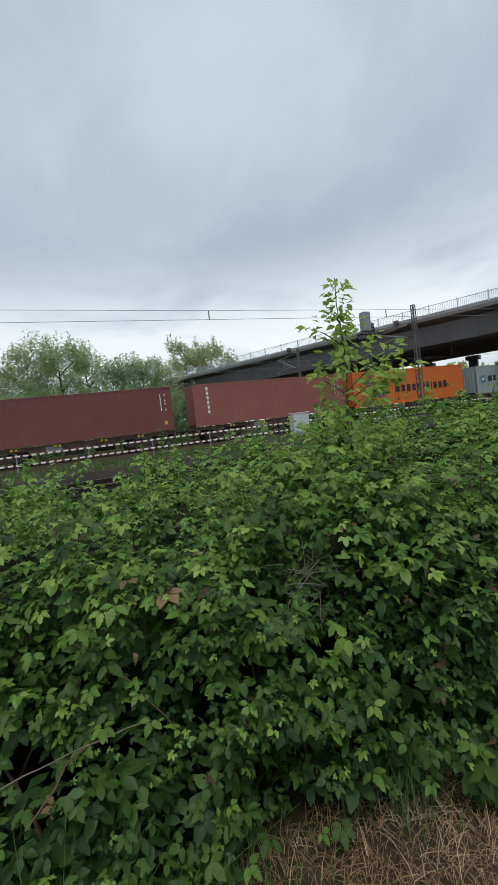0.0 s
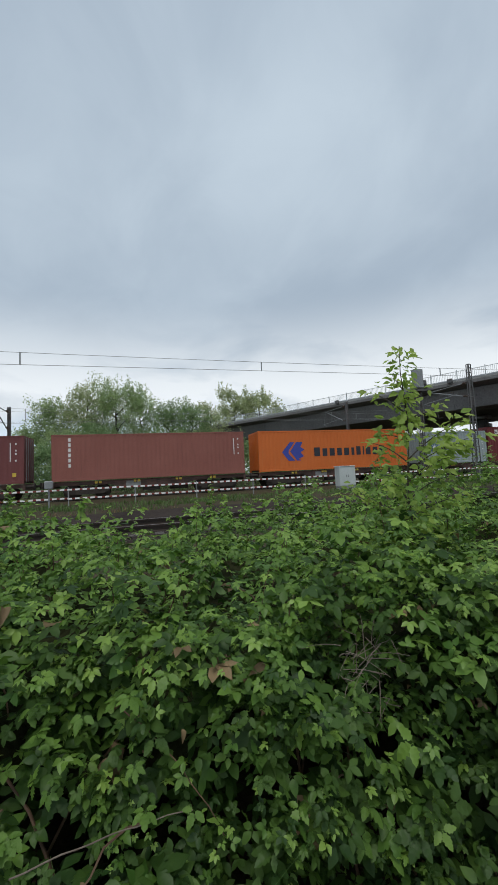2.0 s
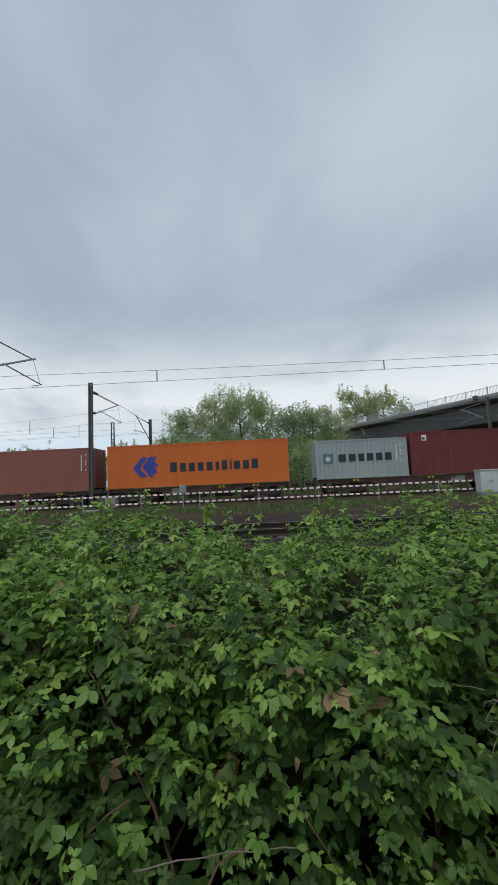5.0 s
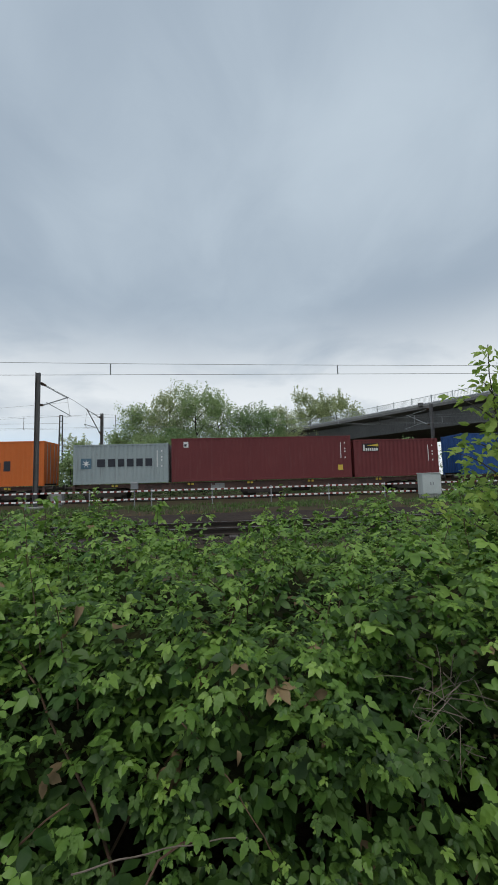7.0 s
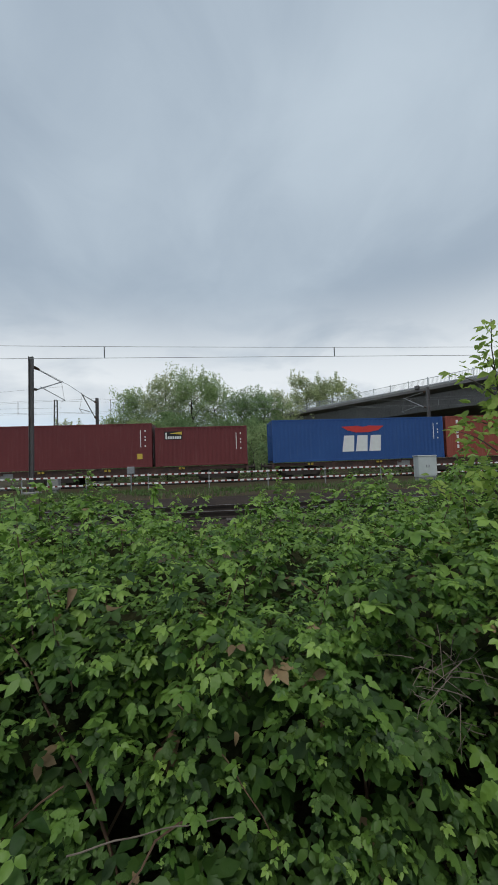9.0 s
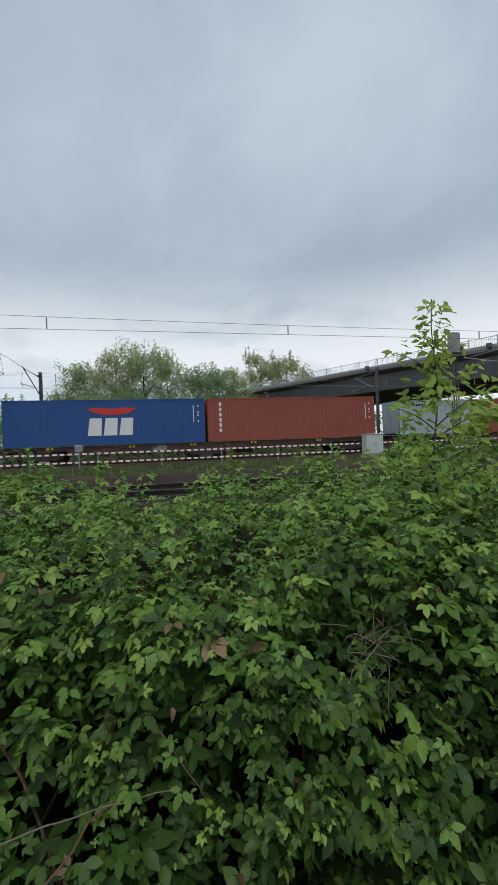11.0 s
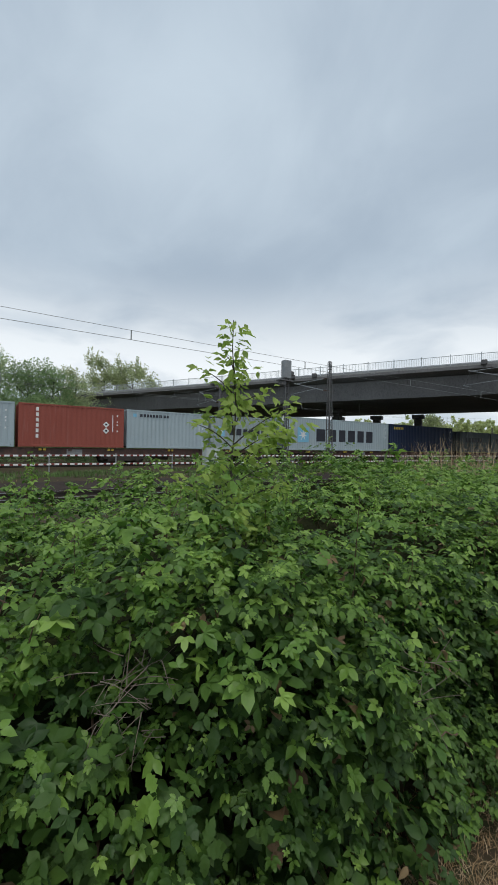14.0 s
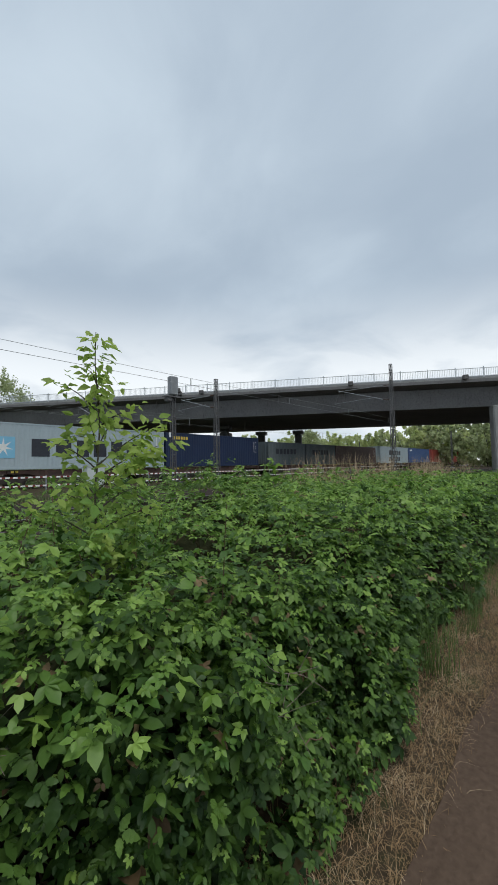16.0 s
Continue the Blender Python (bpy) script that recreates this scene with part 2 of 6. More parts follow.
M_WAGON = surface("wagon_brown", (0.085, 0.045, 0.035), (0.160, 0.090, 0.072), 0.75, 0.1, scale=1.2, fine=18, bump=0.15, stain=(0.055, 0.045, 0.04), stain_at=0.5)
M_BOGIE = surface("bogie_grime", (0.030, 0.025, 0.022), (0.075, 0.060, 0.050), 0.8, 0.2, scale=2, fine=20, bump=0.3)
M_YELLOW = surface("yellow_paint", (0.62, 0.42, 0.05), (0.74, 0.55, 0.09), 0.5, bump=0.05)
M_WHITE = surface("white_lettering", (0.70, 0.70, 0.67), (0.80, 0.80, 0.78), 0.55, bump=0)
M_NAVY = surface("navy_lettering", (0.018, 0.022, 0.045), (0.030, 0.036, 0.065), 0.5, bump=0)
M_CHAR = surface("charcoal_lettering", (0.020, 0.022, 0.030), (0.035, 0.038, 0.050), 0.5, bump=0)
M_LOGOBLUE = surface("logo_blue", (0.035, 0.055, 0.30), (0.05, 0.075, 0.36), 0.5, bump=0)
M_SKYBLUE = surface("logo_light_blue", (0.18, 0.45, 0.62), (0.24, 0.52, 0.68), 0.5, bump=0)
M_TEAL = surface("logo_grey_blue", (0.07, 0.14, 0.19), (0.10, 0.18, 0.24), 0.5, bump=0)
M_RED = surface("logo_red", (0.55, 0.035, 0.03), (0.62, 0.05, 0.04), 0.5, bump=0)
M_BLACK = surface("black_plate", (0.012, 0.012, 0.013), (0.022, 0.022, 0.023), 0.5, bump=0)
M_BARK = surface("bark", (0.050, 0.042, 0.032), (0.105, 0.090, 0.070), 0.9, scale=5, fine=40, bump=0.6, stretch=(1, 1, 0.3))


def paint(name, a, b, dirt, streak):
    return surface(name, a, b, 0.55, 0.0, scale=0.5, fine=14, bump=0.06, stain=dirt, stain_at=0.64, streak=streak, spec=0.35)


# ---------------------------------------------------------------- mesh tools
def part(name, bm, material, parent=None, label=""):
    """Link a bmesh as one mesh object, under a thing or a part."""
    me = bpy.data.meshes.new(name)
    bm.to_mesh(me)
    bm.free()
    return linked(name, me, material, parent, label)


def linked(name, me, material, parent=None, label=""):
    if material and not me.materials:
        for one in material if isinstance(material, (list, tuple)) else [material]:
            me.materials.append(one)
    ob = new(name, me)
    if parent:
        ob.parent = parent
    if label:
        ob["label"] = label
    return ob


def empty(name, m=None):
    ob = new(name)
    ob.empty_display_size = 0.2
    if m is not None:
        ob.matrix_basis = m
    return ob


def box(bm, x0, y0, z0, x1, y1, z1, bevel=0.0):
    r = bmesh.ops.create_cube(bm, size=1.0, matrix=Matrix.Translation(((x0 + x1) / 2, (y0 + y1) / 2, (z0 + z1) / 2)) @ Matrix.Diagonal((x1 - x0, y1 - y0, z1 - z0, 1)))
    if bevel:
        edges = list({e for v in r["verts"] for e in v.link_edges})
        bmesh.ops.bevel(bm, geom=edges, offset=bevel, segments=1, affect="EDGES")
    return bm


def boxed(x0, y0, z0, x1, y1, z1, bevel=0.0):
    return box(bmesh.new(), x0, y0, z0, x1, y1, z1, bevel)


def rod(bm, a, b, r0, r1=None, sides=6):
    a, b = Vector(a), Vector(b)
    d = b - a
    m = Matrix.Translation((a + b) / 2) @ d.to_track_quat("Z", "Y").to_matrix().to_4x4()
    bmesh.ops.create_cone(bm, cap_ends=True, segments=sides, radius1=r0, radius2=r0 if r1 is None else r1, depth=d.length, matrix=m)
    return bm


def prism(bm, pts, y0, y1):
    """A closed outline in x, z pushed from y0 to y1."""
    f = [bm.verts.new((x, y0, z)) for x, z in pts]
    g = [bm.verts.new((x, y1, z)) for x, z in pts]
    n = len(pts)
    bm.faces.new(f)
    bm.faces.new(g[::-1])
    for i in range(n):
        bm.faces.new((f[i], g[i], g[(i + 1) % n], f[(i + 1) % n]))
    return bm


def mesh_of(name, verts, tris, mats=None, smooth=False):
    """A mesh from arrays of points and triangles."""
    me = bpy.data.meshes.new(name)
    verts, tris = np.asarray(verts, np.float32), np.asarray(tris, np.int32)
    me.vertices.add(len(verts))
    me.vertices.foreach_set("co", verts.ravel())
    me.loops.add(tris.size)
    me.loops.foreach_set("vertex_index", tris.ravel())
    me.polygons.add(len(tris))
    me.polygons.foreach_set("loop_start", np.arange(0, tris.size, 3, dtype=np.int32))
    me.polygons.foreach_set("loop_total", np.full(len(tris), 3, np.int32))
    if mats is not None:
        me.polygons.foreach_set("material_index", np.asarray(mats, np.int32))
    if smooth:
        me.polygons.foreach_set("use_smooth", np.ones(len(tris), bool))
    me.update(calc_edges=True)
    me.validate()
    return me


# ---------------------------------------------------------------- ground
RAIL_Z = -0.30
NEAR_Y, TRAIN_Y = 11.0, 27.7      # centre lines of the two tracks


def smooth01(a, b, v):
    t = np.clip((v - a) / (b - a), 0, 1)
    return t * t * (3 - 2 * t)


def ground_height(x, y):
    z = np.full_like(x, -0.60)
    z = z + 0.10 * smooth01(1.0, 3.0, y) - 0.04 * smooth01(5.5, 7.0, y)
    z = z + 0.20 * smooth01(15.6, 16.2, y) - 0.04 * smooth01(17.5, 20.0, y) + 0.02 * smooth01(24.0, 26.0, y) - 0.1 * smooth01(33, 40, y)
    wob = np.sin(x * 1.7 + y * 0.9) * np.sin(y * 2.3 - x * 0.4)
    return z + 0.012 * wob * (np.abs(y) < 40)


def ground():
    xs = np.concatenate([[-2500, -900, -300, -120, -60], np.arange(-40, 90, 0.8), [110, 150, 220, 400, 900, 2500]])
    ys = np.concatenate([[-2500, -800, -200, -60, -25, -10, -5], np.arange(-3, 8, 0.35), np.arange(8, 42, 0.8), [45, 55, 70, 100, 160, 300, 700, 2500]])
    gx, gy = np.meshgrid(xs, ys)
    v = np.stack([gx, gy, ground_height(gx, gy)], -1).reshape(-1, 3)
    w = len(xs)
    i = np.arange(len(v)).reshape(gx.shape)
    a, b, c, d = i[:-1, :-1].ravel(), i[:-1, 1:].ravel(), i[1:, 1:].ravel(), i[1:, :-1].ravel()
    t = np.concatenate([np.stack([a, b, c], 1), np.stack([a, c, d], 1)])
    ob = linked("ground", mesh_of("ground", v, t, smooth=True), M_SOIL)
    return tagged(ob, "dark soil and weedy ground around the railway", "ground", kind="structure")


ground()

# trodden path that the camera stands on
bm = bmesh.new()
cols = []
for i in range(80):
    x = -12 + i * 0.6
    edge = 0.50 + 0.06 * math.sin(x * 1.3) + 0.04 * math.sin(x * 3.1) + 0.05 * max(x - 2, 0) * 0.5
    cols.append([bm.verts.new((x, y, -0.570 + 0.008 * math.sin(y * 3 + x))) for y in (-2.2, -1.2, -0.5, 0.1, edge)])
for p, q in zip(cols, cols[1:]):
    for j in range(4):
        bm.faces.new((p[j], q[j], q[j + 1], p[j + 1]))
tagged(part("path", bm, M_PATH), "trodden brown dirt footpath beside the brambles", "path", kind="structure")


def track(name, yc, x0, x1, parts_from, parts_to, label):
    """Ballast bed, sleepers and two rails along x."""
    bed = empty(name)
    tagged(bed, label, "railway track", kind="structure")
    bm = bmesh.new()
    n = int((x1 - x0) / 2.5)
    cols = []
    prof = [(-2.3, -0.75), (-1.75, RAIL_Z - 0.20), (-0.9, RAIL_Z - 0.185), (0, RAIL_Z - 0.19), (0.9, RAIL_Z - 0.185), (1.75, RAIL_Z - 0.20), (2.3, -0.75)]
    for i in range(n + 1):
        x = x0 + (x1 - x0) * i / n
        cols.append([bm.verts.new((x, yc + dy, z + random.uniform(-0.02, 0.015))) for dy, z in prof])
    for p, q in zip(cols, cols[1:]):
        for j in range(len(prof) - 1):
            bm.faces.new((p[j], q[j], q[j + 1], p[j + 1]))
    part("ballast_bed", bm, M_BALLAST, bed)
    for dy in (-0.7535, 0.7535):
        bm = bmesh.new()
        y = yc + dy
        prism_pts = [(-0.075, -0.172), (0.075, -0.172), (0.075, -0.16), (0.010, -0.135), (0.010, -0.050), (0.036, -0.040), (0.036, -0.002), (-0.036, -0.002), (-0.036, -0.040), (-0.010, -0.050), (-0.010, -0.135), (-0.075, -0.16)]
        a = [bm.verts.new((x0, y + u, RAIL_Z + w)) for u, w in prism_pts]
        b = [bm.verts.new((x1, y + u, RAIL_Z + w)) for u, w in prism_pts]
        for i in range(len(a)):
            j = (i + 1) % len(a)
            bm.faces.new((a[i], a[j], b[j], b[i]))
        rail = part("rail", bm, M_RAIL, bed)
        part("running_face", boxed(x0, y - 0.030, RAIL_Z - 0.004, x1, y + 0.030, RAIL_Z + 0.002), M_RAILTOP, rail, "polished steel running face")
    me = bpy.data.meshes.new("sleeper")
    bm = bmesh.new()
    prism(bm, [(-0.13, -0.33), (0.13, -0.33), (0.11, -0.172), (-0.11, -0.172)], -1.3, 1.3)
    bm.to_mesh(me)
    bm.free()
    me.materials.append(M_SLEEPER)
    rest = bmesh.new()
    x = x0 + 0.3
    while x < x1:
        if parts_from < x < parts_to:
            ob = new("sleeper", me)
            ob.parent = bed
            ob.location = (x, yc, RAIL_Z)
        else:
            box(rest, x - 0.12, yc - 1.3, RAIL_Z - 0.3, x + 0.12, yc + 1.3, RAIL_Z - 0.172)
        x += 0.62
    if len(rest.verts):
        tagged(part("far_sleepers", rest, M_SLEEPER, bed), kind="stuff")
    return bed


track("track_near", NEAR_Y, -45, 160, -16, 40, "rusty unused-looking railway track on dark ballast")


def ballast_bank():
    """Low shoulder of brown ballast between the near track and the grass."""
    bm = bmesh.new()
    prof = [(12.9, -0.74), (13.1, -0.545), (13.8, -0.50), (14.9, -0.43), (15.55, -0.36), (15.75, -0.37), (16.2, -0.60)]
    cols = []
    for i in range(171):
        x = -45 + i * 1.2
        cols.append([bm.verts.new((x, y + random.uniform(-0.04, 0.04), z + random.uniform(-0.012, 0.012))) for y, z in prof])
    for p, q in zip(cols, cols[1:]):
        for j in range(len(prof) - 1):
            bm.faces.new((p[j], q[j], q[j + 1], p[j + 1]))
    return tagged(part("ballast_bank", bm, M_BALLAST), "low bank of dark brown ballast beside the near track", "ballast", kind="structure")


ballast_bank()
track("track_train", TRAIN_Y, -90, 300, -20, 30, "railway track that the container train runs on")


# ---------------------------------------------------------------- train
FLOOR_Z, FACE_Y = 0.85, 26.45


def run_at(t):
    """How far along the track the train's reference point stands: 5.9 m/s, gaining a little."""
    return 19.6 - 5.85 * t - 0.0415 * t * t - 0.00048 * t ** 3


SPEED_ROWS = [(t, run_at(t)) for t in (0, 1, 2, 3, 4, 5, 6, 7, 8, 9, 10, 11, 12, 13, 14, 15, 16)]
MOVING = []      # (thing, offset along the train, y, z)
WHEELS = []      # (wheel, x and z of its axle on the wagon)
HC, SD = 2.896, 2.591


def corrugated(bm, length, z0, z1, y, depth, x_start, out=-1, along="x", fixed=0.0):
    """A trapezoid-profiled sheet from z0 to z1; crests at y, troughs `depth` behind."""
    pitch, cols, x = 0.278, [], 0.0
    n = max(1, int(length / pitch))
    pitch = length / n
    for i in range(n):
        for f, d in ((0.0, 0), (0.25, 0), (0.5, 1), (0.75, 1)):
            cols.append((x_start + (i + f) * pitch, d))
    cols.append((x_start + length, 0))
    prev = None
    for cx, d in cols:
        off = y - out * depth * d
        lo, hi = ((cx, off, z0), (cx, off, z1)) if along == "x" else ((off, cx, z0), (off, cx, z1))
        cur = (bm.verts.new(lo), bm.verts.new(hi))
        if prev:
            bm.faces.new((prev[0], cur[0], cur[1], prev[1]) if (out < 0) == (along == "x") else (prev[0], prev[1], cur[1], cur[0]))
        prev = cur
    return bm


def container(length, height, material, u, label, doors="right", name="shipping_container"):
    """A steel box with corrugated sides, posts, rails, castings, a corrugated end and a door end."""
    c = empty(name)
    w = 2.438
    tagged(c, label, "shipping container", group="containers on the train")
    part("side_panel", corrugated(bmesh.new(), length - 0.28, 0.16, height - 0.10, 0.010, 0.028 if height < 2.7 else 0.016, 0.14, -1), material, c)
    part("side_panel", corrugated(bmesh.new(), length - 0.28, 0.16, height - 0.10, w - 0.010, 0.036, 0.14, 1), material, c)
    left_doors = doors == "left"
    # corrugated end wall
    xe, out = (0.012, -1) if not left_doors else (length - 0.012, 1)
    part("end_wall", corrugated(bmesh.new(), w - 0.3, 0.16, height - 0.12, xe, 0.045, 0.15, out, "y"), material, c)
    # roof sheet with shallow ribs
    bm = bmesh.new()
    n = int(length / 0.21)
    prev = None
    for i in range(n * 2 + 1):
        x = 0.12 + (length - 0.24) * i / (n * 2)
        z = height - 0.012 - (0.016 if i % 2 else 0)
        cur = (bm.verts.new((x, 0.08, z)), bm.verts.new((x, w - 0.08, z)))
        if prev:
            bm.faces.new((prev[0], cur[0], cur[1], prev[1]))
        prev = cur
    part("roof", bm, material, c)
    part("floor_frame", boxed(0.1, 0.05, 0.03, length - 0.1, w - 0.05, 0.14), M_BOGIE, c)
    for y0, y1 in ((0.0, 0.10), (w - 0.10, w)):
        for x0 in (0.0, length - 0.14):
            part("corner_post", boxed(x0, y0, 0.118, x0 + 0.14, y1, height - 0.118, 0.008), material, c)
        part("bottom_rail", boxed(0.178, y0 if y0 == 0 else y1 - 0.06, 0.02, length - 0.178, y0 + 0.06 if y0 == 0 else y1, 0.16, 0.006), material, c)
        part("top_rail", boxed(0.178, y0 if y0 == 0 else y1 - 0.07, height - 0.10, length - 0.178, y0 + 0.07 if y0 == 0 else y1, height - 0.005, 0.006), material, c)
        for x0 in (-0.004, length - 0.174):
            for z0 in (0.0, height - 0.118):
                bm = boxed(x0, y0 - 0.004 if y0 == 0 else y1 - 0.158, z0, x0 + 0.178, y0 + 0.158 if y0 == 0 else y1 + 0.004, z0 + 0.118, 0.01)
                part("corner_casting", bm, material, c)
    for xa in (0.02, length - 0.12):
        part("header", boxed(xa, 0.1, height - 0.12, xa + 0.1, w - 0.1, height - 0.004), material, c)
    # doors with locking bars
    xd = length - 0.05 if not left_doors else 0.0
    for k in range(2):
        ya = 0.11 + k * 1.11
        door = part("door", boxed(xd, ya, 0.15, xd + 0.05, ya + 1.10, height - 0.13, 0.01), material, c)
        xo = xd + 0.085 if not left_doors else xd - 0.035
        for yb in (ya + 0.3, ya + 0.8):
            part("lock_bar", rod(bmesh.new(), (xo, yb, 0.12), (xo, yb, height - 0.1), 0.019, sides=6), M_GALV, door, "galvanised lock bar")
        bm = bmesh.new()
        for zz in (0.55, 1.05, 1.6, 2.1):
            box(bm, min(xd, xo) - 0.002 if left_doors else xd + 0.046, ya + 0.05, zz, xd + 0.004 if left_doors else xo - 0.015, ya + 1.05, zz + 0.07)
        part("rib", bm, material, door)
    MOVING.append((c, u, FACE_Y, FLOOR_Z))
    return c


def plate(c, x0, z0, x1, z1, material, name="marking", proud=0.003, label=""):
    return part(name, boxed(x0, 0.010 - proud - 0.006, z0, x1, 0.010 - proud, z1), material, c, label)


def word(c, x, z, height, widths, material, tall=(), gap=0.28, label=""):
    """A brand word as a row of plain blocks, one for a letter, in the lettering's size and colour."""
    for i, wd in enumerate(widths):
        w = wd * height * 0.86
        bm = boxed(x, 0.001, z, x + w, 0.006, z + height * (1.15 if i in tall else 1.0))
        part("letter_block", bm, material, c, label)
        x += w + (gap + 0.14 * wd) * height


def column(c, x, ztop, n, size, material):
    """A word written downwards, as a column of plain blocks."""
    for i in range(n):
        z1 = ztop - i * size * 1.45
        part("letter_block", boxed(x, 0.001, z1 - size, x + size * 0.66, 0.006, z1), material, c, "white letter block")


def codes(c, length, height):
    """Thin rows of small code marks near the right end."""
    x = length - 0.75
    z = height - 0.45
    part("code_mark", boxed(x, 0.001, z - 1.1, x + 0.05, 0.006, z), M_WHITE, c, "thin white code line")
    for i in range(6):
        if i % 3 != 1:
            part("code_mark", boxed(x + 0.28, 0.001, z - 0.2 * i - 0.10, x + 0.36, 0.006, z - 0.2 * i), M_WHITE, c)


def star(c, x, z, size, square, rays):
    sq = plate(c, x, z, x + size, z + size, square, "logo_square")
    bm = bmesh.new()
    cx, cz, n = x + size / 2, z + size / 2, 7
    pts = []
    for i in range(2 * n):
        r = size * (0.44 if i % 2 == 0 else 0.13)
        a = math.pi * i / n + math.pi / 2
        pts.append((cx + r * math.cos(a), cz + r * math.sin(a)))
    prism(bm, pts, -0.004, 0.000)
    return part("logo_burst", bm, rays, sq, "white burst of rays")


P_MAROON = paint("paint_maroon", (0.160, 0.048, 0.046), (0.200, 0.066, 0.062), (0.10, 0.04, 0.035), (0.18, 0.075, 0.07))
P_BROWN = paint("paint_redbrown", (0.250, 0.086, 0.066), (0.305, 0.112, 0.086), (0.16, 0.06, 0.05), (0.20, 0.075, 0.06))
P_ORANGE = paint("paint_orange", (0.58, 0.130, 0.022), (0.65, 0.160, 0.032), (0.50, 0.15, 0.04), (0.58, 0.18, 0.05))
P_GREY = paint("paint_grey", (0.285, 0.340, 0.345), (0.355, 0.405, 0.405), (0.20, 0.17, 0.14), (0.22, 0.235, 0.23))
P_DARKRED = paint("paint_dark_red", (0.135, 0.026, 0.028), (0.170, 0.036, 0.036), (0.11, 0.03, 0.03), (0.19, 0.07, 0.065))
P_BLUE = paint("paint_blue", (0.018, 0.068, 0.225), (0.028, 0.092, 0.275), (0.03, 0.07, 0.17), (0.05, 0.11, 0.26))
P_RUST = paint("paint_rust_red", (0.265, 0.062, 0.042), (0.315, 0.082, 0.056), (0.21, 0.06, 0.045), (0.33, 0.12, 0.095))
P_PALE = paint("paint_pale_grey", (0.330, 0.400, 0.425), (0.395, 0.465, 0.488), (0.27, 0.28, 0.28), (0.33, 0.37, 0.385))
# navy darkened a quarter: the bridge's shade put into the paint
P_NAVY = paint("paint_navy", (0.010, 0.021, 0.056), (0.016, 0.030, 0.076), (0.02, 0.03, 0.06), (0.03, 0.05, 0.11))
P_SLATE = paint("paint_slate", (0.085, 0.105, 0.110), (0.125, 0.145, 0.150), (0.08, 0.08, 0.075), (0.10, 0.11, 0.11))
P_UMBER = paint("paint_dark_brown", (0.085, 0.050, 0.042), (0.120, 0.072, 0.060), (0.07, 0.045, 0.04), (0.10, 0.065, 0.055))
P_BLUE2 = paint("paint_mid_blue", (0.045, 0.085, 0.20), (0.065, 0.115, 0.25), (0.05, 0.07, 0.14), (0.06, 0.10, 0.2))
P_RED2 = paint("paint_faded_red", (0.34, 0.065, 0.05), (0.40, 0.085, 0.065), (0.25, 0.07, 0.055), (0.3, 0.09, 0.07))

L45, L40, L25, L20 = 13.72, 12.19, 7.45, 6.06
# units along the train: name, length, height, gap to the next
UNITS = [
    ("maroon", L40, HC, 1.50), ("brown", L40, HC, 1.05), ("orange", L40, HC, 1.80),
    ("grey20", L20, SD, 0.20), ("darkred", L40, HC, 0.20), ("red20", L20, SD, 1.72),
    ("blue", L40, HC, 0.20), ("rust", L40, HC, 2.05),
    ("line_a", L20, SD, 0.20), ("rust20", L20, SD, 0.20), ("line_b", L20, SD, 0.25), ("grey20b", L20, SD, 1.35),
    ("pale45", L45, HC, 0.20), ("navy", L40, HC, 1.75),
    ("slate", L25, SD, 0.40), ("slate_b", L25, SD, 0.25), ("umber", L45, SD, 2.0),
    ("pale_far", L45, HC, 0.30), ("blue_far", L45, HC, 1.70), ("red_far", L45, HC, 0.20), ("red_last", L45, HC, 1.70),
]
AT, run = {}, -(2 * L40 + 1.50 + 1.05)
for key, le, he, gap in UNITS:
    AT[key] = run
    run += le + gap


